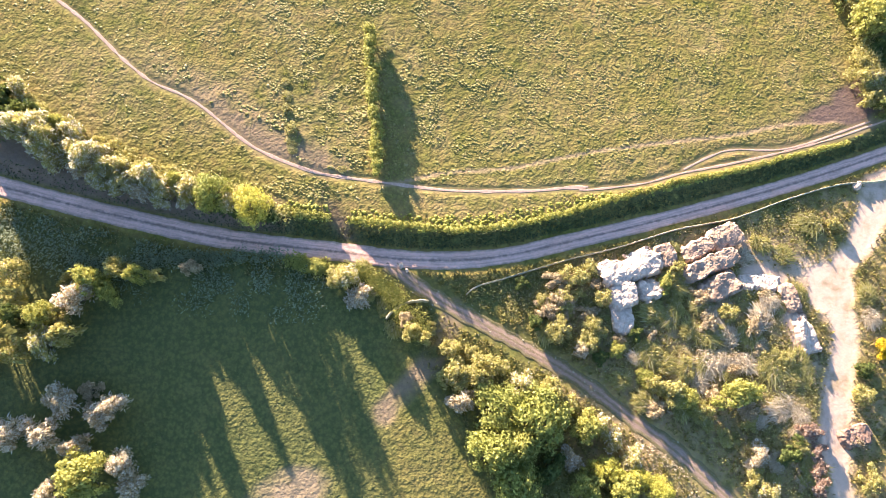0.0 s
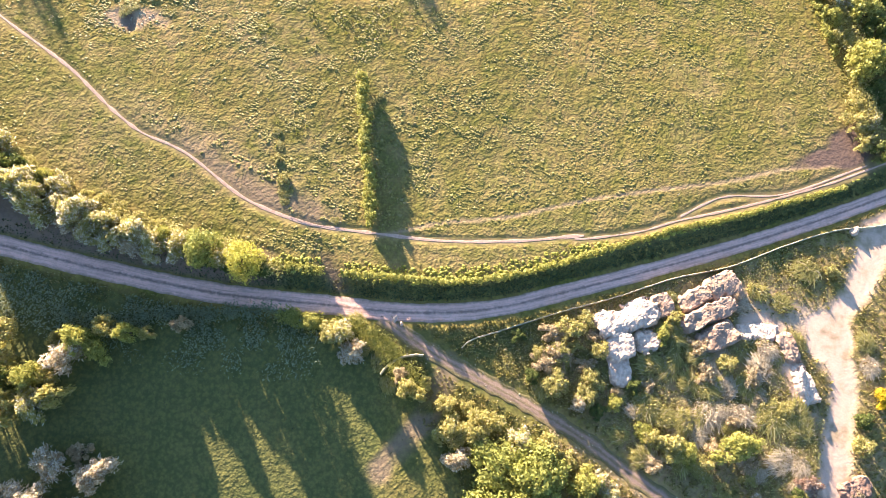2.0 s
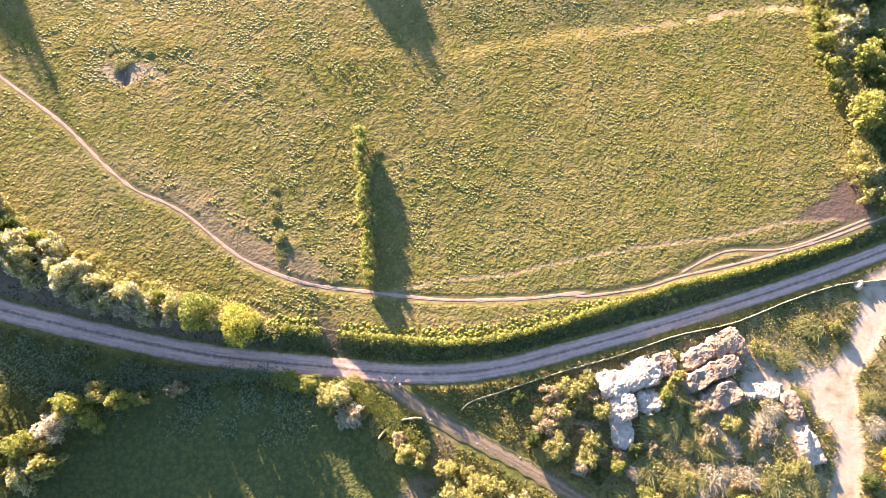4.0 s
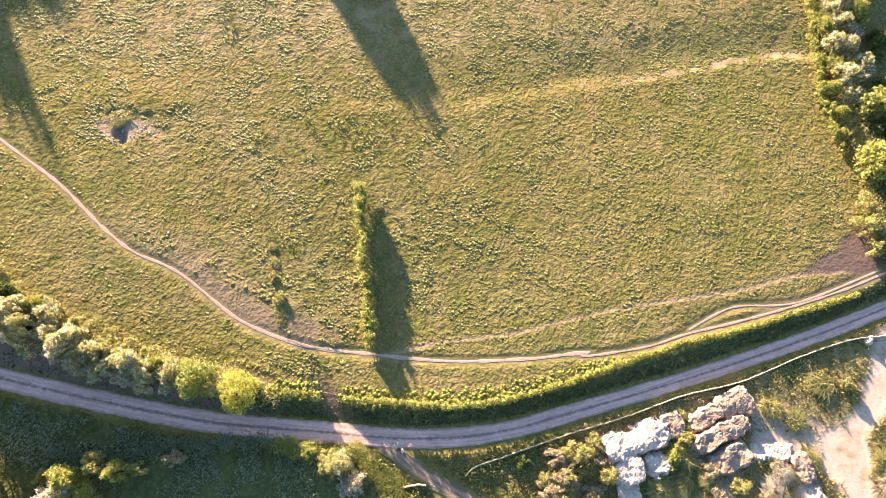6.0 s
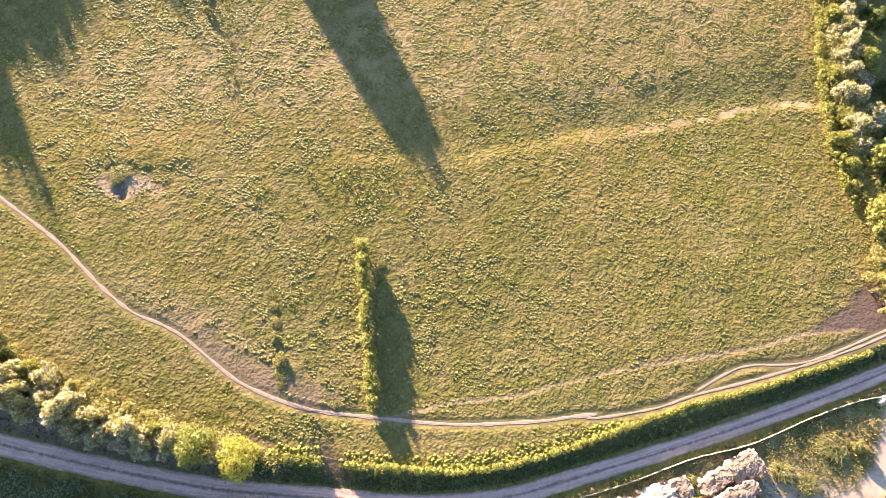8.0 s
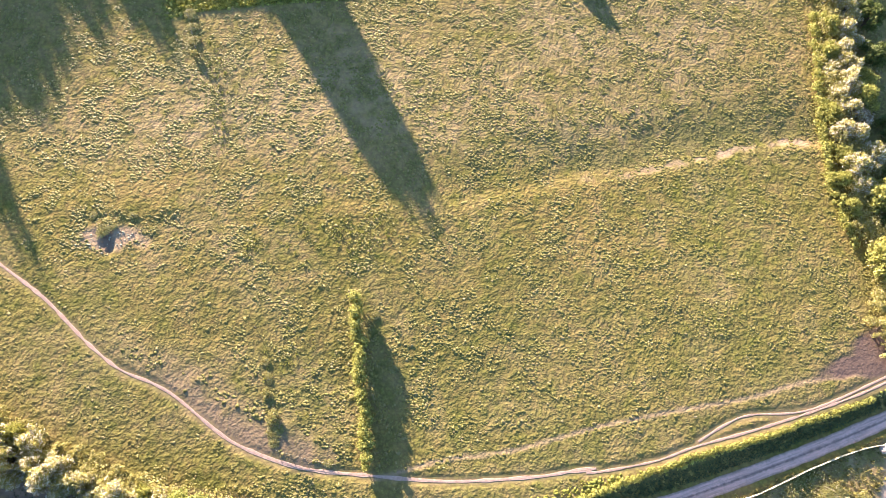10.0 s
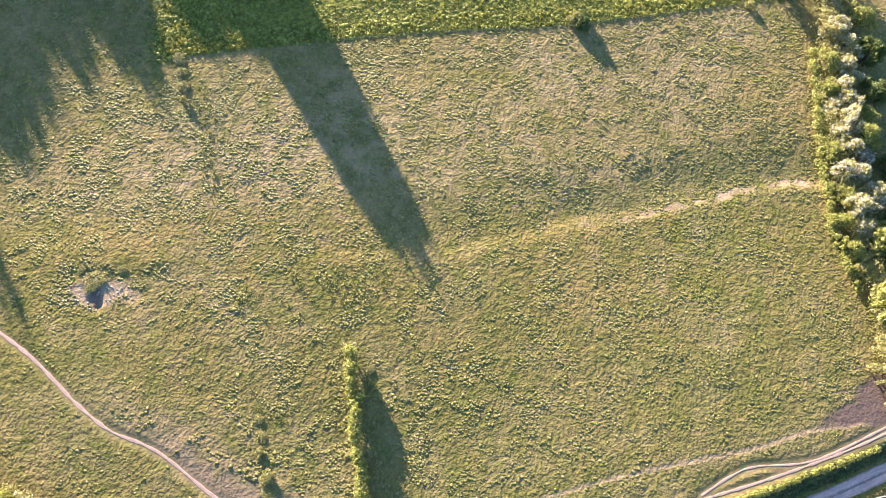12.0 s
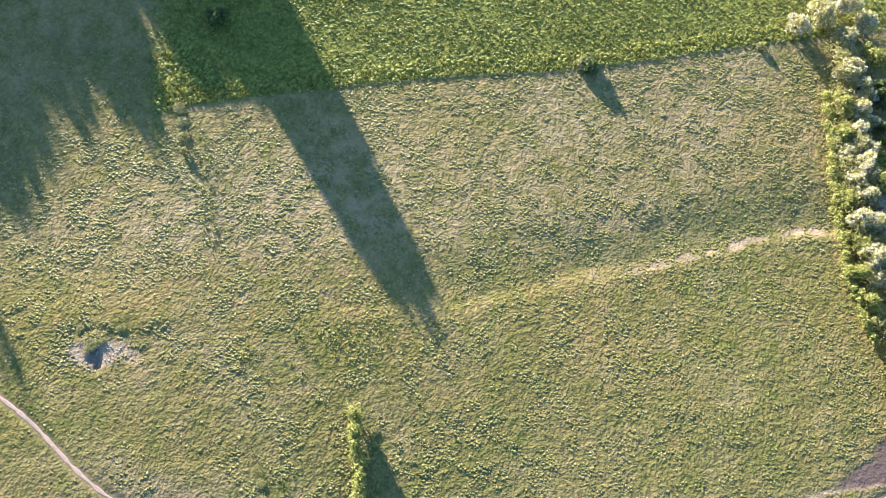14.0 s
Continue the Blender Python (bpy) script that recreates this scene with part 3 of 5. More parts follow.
def grow(kind, variant):
    """One plant of a kind at the origin, with its trunk, crown and blossom."""
    name, label, category, leaf, size, count, height, width, lobes, bloom, trunk = KINDS[kind]
    rng = np.random.default_rng(sum(map(ord, kind)) * 7 + variant)
    domed = kind in ("round_tree", "round_bush", "yellow_tree")
    blobs, puffs, paths = [], [], [[(0, 0, -0.4, trunk * 1.3), (0.05, 0, height * 0.25, trunk), (0.1, 0.05, height * 0.6, trunk * 0.5)]]
    for i in range(lobes):
        a, out = 2 * math.pi * (i * 0.382 + rng.random() * 0.25), math.sqrt((i + 0.2) / lobes)
        far = width * 0.39 * out * (rng.uniform(0.88, 1.08) if domed else rng.uniform(0.65, 1.15))
        r = width * rng.uniform(0.10, 0.165) if domed else width * rng.uniform(0.085, 0.18)
        top = height * (0.3 + 0.7 * math.sqrt(max(1.04 - out ** 2, 0.0))) * rng.uniform(0.9, 1.04) if domed else height * (1.0 - 0.5 * out ** 2 * rng.uniform(0.5, 1.3))
        x, y = far * math.cos(a), far * math.sin(a)
        rz = min(max(r, top * 0.36), top * 0.5)
        blobs.append((x, y, top - rz, r, r, rz))
        for k in range(6):
            way = rng.normal(size=3)
            way[2] = abs(way[2]) * 0.8
            way /= np.linalg.norm(way)
            q = r * rng.uniform(0.3, 0.5)
            puffs.append((x + way[0] * r * 0.85, y + way[1] * r * 0.85, top - rz + way[2] * rz * 0.85, q, q, q * 0.9))
        if out > 0.6:
            blobs.append((x * 1.02, y * 1.02, top * 0.3, r * 0.9, r * 0.9, top * 0.3))
        paths.append([(0.05, 0, height * 0.12, trunk * 0.7), (x * 0.5, y * 0.5, top * 0.35, trunk * 0.4), (x, y, top * 0.75, trunk * 0.12)])
    base = new(name)
    tagged(base, label, category, group=name + " plants")
    part("trunk", mesh_of("trunk", *stems(paths, 4), BARK), base)
    amount = int(count * (1 - 0.5 * bloom))
    pieces = [leaves(puffs, int(amount * 0.5), size * 0.85, rng, 0.7), leaves(blobs, int(amount * 0.28), size * 0.95, rng, 0.84), leaves(blobs, int(amount * 0.22), size * 1.4, rng, 0.3)]
    verts, faces = np.vstack([p[0] for p in pieces]), np.arange(sum(len(p[0]) for p in pieces)).reshape(-1, 4)
    part("crown", mesh_of("crown", verts, faces, leaf, flat=True), base)
    if bloom:
        sprays = [puffs[k] for k in range(len(puffs)) if rng.random() < 0.25 + bloom]
        part("blossom", mesh_of("blossom", *leaves(sprays, int(count * bloom), size * 0.7, rng, 0.75), BLOSSOM, flat=True), base, "white blossom")
        tagged(part("twig_spray", mesh_of("twig_spray", *twigs(blobs, 260, width * 0.085, rng), BLOSSOM, flat=True), base, "flowering twigs"), kind="stuff")
    return base


def clump(kind, variant):
    """A clump of long arching grass blades with a few leafy sprays."""
    rng = np.random.default_rng(901 + variant + (50 if kind == "straw" else 0))
    pale = kind == "straw"
    count = 360
    a, rad = rng.random(count) * 2 * math.pi, 1.5 * np.sqrt(rng.random(count))
    foot = np.stack([rad * np.cos(a), rad * np.sin(a), np.zeros(count)], -1)
    turn = rng.random(count) * 2 * math.pi
    lean = (0.25 + 0.6 * rng.random(count))[:, None] * np.stack([np.cos(turn), np.sin(turn), np.zeros(count)], -1) + np.array([0.35, -0.25, 0])
    tall = (0.6 + 0.8 * rng.random(count)) * (1.3 - 0.45 * rad)
    wide = np.cross(lean, (0, 0, 1.0)) * 0.06
    mid = foot + lean * (tall * 0.28)[:, None] + np.stack([0 * a, 0 * a, tall * 0.75], -1)
    tip = foot + lean * (tall * 1.25)[:, None] + np.stack([0 * a, 0 * a, tall * 0.8 * rng.uniform(0.5, 1.1, count)], -1)
    verts = np.stack([foot - wide, foot + wide, mid + wide, mid - wide, tip + wide * 0.3, tip - wide * 0.3], 1).reshape(-1, 3)
    i = np.arange(count)[:, None] * 6
    faces = np.concatenate([i + np.array([[0, 1, 2, 3]]), i + np.array([[3, 2, 4, 5]])])
    name = "straw_clump" if pale else "grass_clump"
    base = tagged(new(name), "clump of long bleached straw-coloured grass" if pale else "clump of long rank grass and olive weeds", "grass clump", group=name + " plants")
    part("tuft", mesh_of("tuft", verts, faces, BLADE_STRAW if pale else BLADE_WEED, flat=True), base)
    blobs = [(1.2 * math.cos(k * 2.4), 1.1 * math.sin(k * 2.4), 0.35, 0.7, 0.7, 0.5) for k in range(6)]
    part("foliage", mesh_of("foliage", *leaves(blobs, 500 if pale else 1000, 0.11, rng, 0.3), LEAF_DRY if pale else LEAF_OLIVE, flat=True), base)
    return base


def plant(kind, x, y, width, tall=1.0, turn=0.0):
    variant = int(abs(x * 3.1 + y * 1.7)) % 5
    key = (kind, variant)
    size = width / (KINDS[kind][7] if kind in KINDS else 3.8)
    m = pose(x, y, float(lie(x, y)), 0, 0, turn) @ Matrix.Diagonal((size * (1.12 - 0.06 * variant), size * (0.76 + 0.09 * variant), size * tall, 1))
    if key in grown:
        ob = copy_thing(grown[key], Matrix.Identity(4))
    else:
        ob = grown[key] = grow(kind, variant) if kind in KINDS else clump(kind, variant)
    ob.matrix_basis = m
    return ob


def plants(rows, tall=1.0):
    """Plants from rows of (letter, x, y, width)."""
    letters = dict(H="hawthorn", G="hawthorn_green", B="blackthorn", Y="yellow_bush", D="dark_bush", T="yellow_tree", O="scrub", R="bramble", K="gorse", E="red_bramble", W="weedy", S="straw")
    for i, (letter, x, y, width) in enumerate(rows):
        plant(letters[letter], x, y, width * (1.15 if letter in "YO" else 1.04 if letter in "HG" else 1.0), tall * (0.78 + 0.44 * ((i * 7) % 5) / 4), i * 67 + x * 5)


def hedge(name, line, width, height, leaf, label, size=0.17, density=150, seed=1, wobble=0.3):
    """A hedge along a line, with foliage and woody stems."""
    rng = np.random.default_rng(seed)
    pts = smooth(line, 0.8)
    blobs, paths = [], []
    for x, y in pts:
        w, t = width * rng.uniform(0.65, 1.25) / 2, height * rng.uniform(1 - wobble, 1 + wobble)
        x, y = x + rng.normal() * width * 0.12, y + rng.normal() * width * 0.12
        z = float(lie(x, y))
        blobs.append((x, y, z + t * 0.45, max(w, 0.55), max(w, 0.55), t * 0.58))
        paths.append([(x, y, z - 0.2, 0.05), (x + rng.normal() * 0.1, y, z + t * 0.4, 0.04), (x + rng.normal() * 0.3, y + rng.normal() * 0.3, z + t * 0.85, 0.02)])
    base = tagged(new(name), label, "hedge", group="hedges")
    z0 = min(b[2] for b in blobs)
    verts, faces = leaves(blobs, int(len(pts) * density * (width * 0.4 + height * 0.4)), size, rng, 0.4)
    verts[:, 2] = np.maximum(verts[:, 2], np.repeat(lie(verts[::4, 0], verts[::4, 1]), 4) + 0.02)
    part("foliage", mesh_of("foliage", verts, faces, leaf, flat=True), base)
    woody = part("stems", mesh_of("stems", *stems(paths, 4), BARK), base)
    tagged(woody, kind="stuff")
    return base


def grass(name, count, spot, density, tall, spread, material, label, seed, blades=5):
    """Tufts of grass over a stretch (x0, x1, y0, y1), thinned by density(x, y)."""
    rng = np.random.default_rng(seed)
    x, y = rng.uniform(spot[0], spot[1], count), rng.uniform(spot[2], spot[3], count)
    keep = rng.random(count) < density(x, y)
    x, y = x[keep], y[keep]
    k = len(x)
    size = (0.55 + 0.9 * rng.random(k) ** 2)[:, None]
    a = rng.random((k, blades)) * 2 * math.pi
    foot = np.stack([x[:, None] + 0.3 * spread * np.cos(a) * size, y[:, None] + 0.3 * spread * np.sin(a) * size, np.broadcast_to((lie(x, y) + 0.01)[:, None], a.shape)], -1)
    reach = rng.uniform(0.5, 1.0, (k, blades)) * spread * size
    tip = foot + np.stack([np.cos(a) * reach, np.sin(a) * reach, tall * size * rng.uniform(0.6, 1.2, (k, blades)) + 0.04], -1)
    wide = np.stack([-np.sin(a), np.cos(a), np.zeros_like(a)], -1) * (0.32 * spread * size)[..., None]
    verts = np.stack([foot - wide, foot + wide, tip], 2).reshape(-1, 3)
    me = mesh_of(name, verts, np.arange(len(verts)).reshape(-1, 3), material, flat=True)
    return tagged(new(name, me), label, "grass", kind="stuff")


def humps(name, count, spot, density, radius, tall, material, label, seed, sides=6):
    """Low rounded tufts with a ragged outline over a stretch (x0, x1, y0, y1), thinned by density(x, y)."""
    rng = np.random.default_rng(seed)
    x, y = rng.uniform(spot[0], spot[1], count), rng.uniform(spot[2], spot[3], count)
    keep = rng.random(count) < density(x, y)
    x, y = x[keep], y[keep]
    k = len(x)
    r = radius * rng.uniform(0.55, 1.35, k)
    h = tall * rng.uniform(0.5, 1.4, k) * r / radius
    a = rng.random((k, 1)) * 7 + np.arange(sides)[None] * 2 * math.pi / sides + rng.normal(size=(k, sides)) * 0.2
    out = r[:, None] * rng.uniform(0.6, 1.35, (k, sides))
    ground = lie(x, y) + tufted(x, y, 1.0)
    lean = rng.normal(size=(k, 2)) * r[:, None] * 0.2
    low = np.stack([x[:, None] + np.cos(a) * out, y[:, None] + np.sin(a) * out, np.broadcast_to(ground[:, None] - 0.03, a.shape)], -1)
    b = a + 0.3
    mid = np.stack([x[:, None] + np.cos(b) * out * 0.62, y[:, None] + np.sin(b) * out * 0.62, ground[:, None] + h[:, None] * rng.uniform(0.45, 0.95, (k, sides))], -1)
    top = np.stack([x + lean[:, 0], y + lean[:, 1], ground + h], -1)[:, None]
    verts = np.concatenate([low, mid, top], 1).reshape(-1, 3)
    i = np.arange(sides)
    j = (i + 1) % sides
    tri = np.concatenate([np.stack([i, j, sides + j], -1), np.stack([i, sides + j, sides + i], -1), np.stack([sides + i, sides + j, np.full(sides, 2 * sides)], -1)])
    faces = (np.arange(k)[:, None, None] * (2 * sides + 1) + tri[None]).reshape(-1, 3)
    return tagged(new(name, mesh_of(name, verts, faces, material)), label, "grass", kind="stuff")


# ---- the wood beyond the north and west edges, whose shadows reach the field ----
def caster(beside, along, wide, height=15.0):
    """A tall tree; its shadow's tip lies at these distances beside and along the way of the shadows."""
    n = Vector((-SUN_WAY.y, SUN_WAY.x, 0))
    foot = n * beside + SUN_WAY * (along - height / math.tan(SUN_ELEVATION))
    plant("wood_tree", foot.x, foot.y, wide, height * 10.0 / (15.0 * wide), beside * 40)


def wood_edge(outline, gap, wide, seed):
    """A dense wood whose tops throw the outline (beside, along) on the field."""
    rng = random.Random(seed)
    at, tips = [p[0] for p in outline], [p[1] for p in outline]
    beside = at[0]
    while beside <= at[-1]:
        caster(beside, float(np.interp(beside, at, tips)) + 2.5, wide * rng.uniform(0.85, 1.2), rng.uniform(12.5, 16.5))
        beside += gap * rng.uniform(0.8, 1.2)


# the tall trees behind the broad shadow, the ragged wood west of them, and its far end
wood_edge([(36.4, -82), (37.4, -72.5), (39, -69), (41.2, -66.5), (42.6, -67.5), (43.6, -71), (44.4, -79), (45.2, -91), (45.8, -105), (46.4, -116)], 0.8, 2.9, 1)
wood_edge([(-13, -112), (-7, -112.5), (-3, -111.5), (-1, -114), (0.6, -119), (1.6, -111), (3, -116), (5.4, -124), (7, -120), (8.2, -117), (8.8, -122), (9.4, -115.5), (10.6, -120), (12.4, -125), (14, -117), (16.2, -109.5), (17.4, -108), (19, -112), (20.6, -116),
           (21.2, -112), (22.0, -117), (23.4, -126), (24.8, -131), (26.0, -121), (27.6, -112), (29, -109.5), (30.4, -115), (31.0, -118), (32.4, -113), (34.6, -106)], 0.7, 2.4, 2)
wood_edge([(-18.8, -102), (-17.2, -96), (-15.4, -89.5), (-14.5, -87), (-13.9, -90), (-13.4, -100), (-12.4, -110)], 0.8, 2.2, 3)
for row in ((40.4, -82, 9, 15), (39, -92, 9, 14), (42, -96, 8, 14), (38, -108, 10, 13), (43, -116, 9, 13), (2, -130, 9), (8, -132, 9), (14, -134, 8), (18.5, -124, 6), (19, -132, 9), (-4, -122, 9), (-10, -122, 10), (0, -142, 12), (8, -144, 12), (16, -142, 10),
            (29, -124, 5), (31, -130, 6), (33, -122, 5), (35, -136, 9), (40, -126, 10, 12), (-16, -112, 8), (-15, -128, 12), (-46.5, -14, 8, 14), (-48, -24, 11, 14)):
    caster(*row)

# ---- hedgerow of the lane, west ----
def standing(kind, x, y, width, height, turn=0.0):
    """A plant of a given width and height in metres."""
    plant(kind, x, y, width, height * KINDS[kind][7] / (KINDS[kind][6] * width), turn)


standing("round_tree", -26.9, 32.4, 6.6, 7.6)
# added bush that closes the sunlit gap between the two trees
standing("hawthorn_green", -24.2, 31.0, 3.6, 5.2)
standing("round_bush", -21.2, 30.6, 6.8, 7.2, 40)
for i, (kind, x, y, width, height) in enumerate((
        ("hawthorn_green", -30.9, 33.2, 4.4, 4.4), ("yellow_bush", -32.6, 34.6, 3.4, 3.8), ("hawthorn", -34.6, 33.6, 4.6, 5.2), ("hawthorn", -36.2, 34.8, 4.2, 7.0), ("hawthorn_green", -37.9, 35.0, 3.8, 4.6), ("hawthorn", -39.3, 34.2, 3.8, 4.2),
        ("hawthorn_green", -40.6, 36.4, 3.8, 4.6), ("hawthorn_green", -42.5, 36.4, 4.6, 4.6), ("hawthorn", -44.2, 38.8, 4.0, 4.8), ("hawthorn", -45.0, 37.4, 4.2, 7.8), ("hawthorn", -47.6, 38.6, 4.8, 5.2), ("hawthorn", -48.4, 41.4, 4.4, 5.0), ("hawthorn_green", -50.4, 39.6, 4.4, 8.2),
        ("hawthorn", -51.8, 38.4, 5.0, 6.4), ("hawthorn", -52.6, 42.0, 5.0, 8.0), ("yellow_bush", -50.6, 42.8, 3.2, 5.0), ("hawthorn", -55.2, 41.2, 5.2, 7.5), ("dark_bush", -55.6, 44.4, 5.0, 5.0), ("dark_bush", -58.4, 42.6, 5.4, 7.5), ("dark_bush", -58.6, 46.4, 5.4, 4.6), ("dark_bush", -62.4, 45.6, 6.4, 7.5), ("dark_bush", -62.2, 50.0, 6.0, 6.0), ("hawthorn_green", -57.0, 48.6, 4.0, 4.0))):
    standing(kind, x, y, width, height, i * 67)
for i, (x, y) in enumerate(((-50.4, 36.9), (-47.0, 36.4), (-43.6, 34.8), (-40.8, 33.6), (-37.6, 32.8), (-34.4, 32.0))):
    standing("blackthorn" if i % 3 == 1 else "hawthorn", x, y, 3.8, 3.6, i * 40)
plants((("O", -59.2, 49.1, 3), ("O", -55.6, 46.9, 2.6), ("O", -53.3, 45.1, 2.8), ("O", -50.3, 43.8, 2.8), ("O", -45.0, 40.8, 2.6), ("O", -40.3, 39.0, 2.6), ("O", -37.2, 37.3, 2.8), ("O", -33.9, 36.2, 2.6), ("O", -47.6, 42.4, 2.6), ("O", -42.6, 39.9, 2.6)))
hedge("hedge", HEDGE_FIELD, 1.9, 2.4, LEAF_YELLOW, "narrow free-standing field hedge with yellow-green leaves", 0.16, 260, 5, 0.2)
hedge("lane_hedge", [(-18.5, 31.1), (-15.5, 30.5), (-10.6, 30.0)], 1.6, 0.7, LEAF_YELLOW, "low rough yellow-green hedge on the bank above the lane", seed=9)
for i in range(3, len(HEDGE_EAST) - 2, 2):
    hedge("lane_hedge", ([(-6.6, 29.4)] if i == 3 else []) + [(x, y + 0.4) for x, y in HEDGE_EAST[i:i + 3]], 0.95, 1.4 if i == 3 else 0.95 if i == 5 else 0.55, LEAF_YELLOW, "low rough yellow-green hedge on the bank above the lane", 0.13, 260, seed=10 + i)
# ---- east hedgerow ----
plants((("H", 72.7, 124.8, 5), ("G", 77.3, 126.8, 5.5), ("H", 81.7, 127.8, 5), ("H", 85.4, 125.4, 5), ("H", 80.5, 122.2, 4.5), ("G", 80.9, 119.1, 4.5), ("Y", 85.5, 117.7, 5), ("G", 79.3, 114.4, 4.5),
        ("H", 81.6, 110.7, 4.8), ("Y", 77.6, 109.0, 4), ("H", 81.0, 105.8, 4.8), ("Y", 76.5, 103.5, 4), ("G", 79.0, 101.6, 4), ("H", 76.7, 100.5, 4), ("H", 78.5, 98.1, 5), ("Y", 81.9, 98.6, 5),
        ("H", 76.8, 95.1, 4), ("Y", 80.6, 94.6, 5), ("Y", 75.0, 92.2, 4), ("H", 76.4, 88.7, 4.5), ("B", 80.5, 91.5, 5)))
plants((("Y", 76.2, 84.5, 4), ("H", 77.3, 82.1, 5), ("Y", 74.2, 79.8, 3.5), ("H", 77.6, 79.0, 4.5), ("Y", 75.0, 75.3, 3.5), ("Y", 80.2, 76.5, 7), ("O", 76.3, 71.8, 3.5), ("Y", 78.2, 66.1, 6.6), ("O", 76.8, 58.9, 4),
        ("O", 76.1, 55.3, 4.2), ("G", 78.8, 55.9, 4), ("O", 76.8, 52.0, 4), ("D", 79.5, 50.4, 4.5), ("H", 80.5, 84.5, 5), ("D", 82.2, 72.5, 5.5), ("D", 80.5, 61.5, 5.5), ("D", 85, 103, 6), ("D", 85, 110, 6), ("D", 84.5, 89, 6), ("D", 84, 66, 6), ("D", 84, 80, 6), ("D", 84, 57, 6)))
for i, y in enumerate((88, 92.5, 96, 100.5, 104, 108, 112, 116)):
    standing("hawthorn", 78.2 + 0.09 * (y - 88) + (0.6, -0.5, 0.3)[i % 3], y, 4.2, 4.6, 50 * i)
hedge("field_hedge", [(75.8, 111.5), (75.2, 104), (74.0, 97), (73.6, 90), (73.6, 85)], 2.0, 1.6, LEAF_YELLOW, "low yellow-green hedge along the foot of taller thorn bushes", seed=31)
hedge("field_hedge", [(73.6, 84), (73.0, 79), (74.0, 74), (75.0, 69)], 1.6, 1.3, LEAF_YELLOW, "low yellow-green hedge along the foot of taller thorn bushes", seed=32)
hedge("thorn_hedge", [(80.5, 124), (79.5, 114), (78.0, 104), (77.2, 94), (77.0, 86)], 5.0, 2.4, LEAF_OLIVE, "dense olive undergrowth of a thorn hedgerow", 0.18, 100, 33)
hedge("thorn_hedge", [(77.5, 85), (77.5, 76), (78.5, 66), (78.5, 58), (79.0, 51)], 4.0, 2.0, LEAF_OLIVE, "dense olive undergrowth of a thorn hedgerow", 0.18, 100, 34)
# dense filler foliage, added to keep sun from leaking onto the lane
hedge("thorn_hedge", [(-31, 33.2), (-25.5, 31.3), (-22, 30.2), (-18.2, 29.8)], 2.6, 1.5, LEAF, "low dark foliage added below the lane trees to block stray sun", 0.18, 620, 39)
hedge("thorn_hedge", [(-60, 46), (-54, 42.6), (-48, 39.6), (-42, 36.8), (-36, 34.9), (-30, 34.0), (-24, 32.2), (-20.6, 31.2), (-17.6, 30.6)], 4.0, 2.0, LEAF_OLIVE, "dense olive undergrowth of a thorn hedgerow", 0.17, 150, 35)
# ---- south-west hedge and thorn bushes ----
plants((("O", -54.1, 20.7, 5), ("O", -53.3, 16.8, 4), ("D", -52.7, 14.4, 4), ("Y", -48.9, 14.3, 4.5), ("O", -45.6, 12.0, 4.8), ("G", -48.1, 10.8, 5), ("O", -52.4, 9.6, 5), ("O", -50.5, 11.1, 3.5), ("B", -44.6, 17.2, 5.6),
        ("Y", -42.8, 19.6, 4.2), ("Y", -40.7, 18.2, 4.2), ("O", -39.8, 21.1, 4), ("Y", -36.7, 20.5, 3.4), ("O", -34.3, 20.6, 3), ("R", -29.7, 21.9, 3.5), ("O", -46.7, 20.0, 3), ("O", -47.1, 14.5, 3.5), ("O", -57, 13, 5), ("D", -56, 8, 4), ("D", -61, 10, 6)), 1.8)
plants((("B", -45.4, 3.2, 6), ("B", -40.3, 0.8, 4.6), ("B", -38.4, 2.4, 4.6), ("B", -51.0, -1.0, 6), ("B", -46.6, -1.4, 5), ("B", -43.1, -2.9, 5), ("Y", -40.8, -6.6, 7), ("B", -36.2, -5.2, 4.8), ("B", -34.8, -8.1, 4.4), ("B", -44.8, -8.8, 5), ("R", -41.8, 4.4, 4)), 1.25)
# ---- the corner by the lane and the bushes along the track ----
plants((("R", 1.4, 14.4, 3.6), ("O", 2.0, 12.8, 3.4), ("O", 4.0, 11.7, 2.6)), 2.0)
standing("hawthorn_green", -7.2, 20.6, 4.4, 4.2)
standing("blackthorn", -5.0, 18.4, 3.6, 4.0, 50)
plants((("Y", -14.2, 23.2, 2.6), ("Y", -11.7, 22.4, 3.2), ("O", -9.0, 21.0, 4.2), ("W", -4.8, 22.4, 3), ("W", -2.9, 20.9, 3), ("B", -6.0, 17.6, 4.2), ("W", -1.0, 18.6, 3.6), ("W", -1.9, 16.3, 2.8),
        ("O", 5.0, 13.5, 2.2), ("W", -3.6, 18.6, 3), ("W", -0.5, 13.5, 3)), 0.65)
plants((("O", 8.4, 7.0, 6), ("B", 9.1, 3.2, 5), ("O", 11.9, 7.0, 5), ("O", 14.4, 7.9, 4), ("H", 17.9, 5.3, 4.2), ("T", 15.0, 2.0, 9.6), ("T", 20.0, 0.9, 10.4), ("T", 13.6, -3.4, 8.6), ("T", 16.6, -8.2, 9.4), ("Y", 17.4, -2.6, 6), ("D", 21.5, -6.3, 6), ("Y", 26.9, -0.3, 5),
        ("H", 29.1, 0.1, 3), ("H", 30.6, -2.1, 4), ("Y", 26.5, -8.3, 5), ("B", 24.7, -4.5, 4.5), ("G", 33.2, -4.9, 4), ("O", 22.3, 4.7, 4), ("O", 25.0, 2.4, 4), ("O", 8.0, 10.5, 3.5), ("O", 11.2, 10.1, 3), ("D", 31, -11, 6), ("Y", 31.2, -8.6, 5.4)))
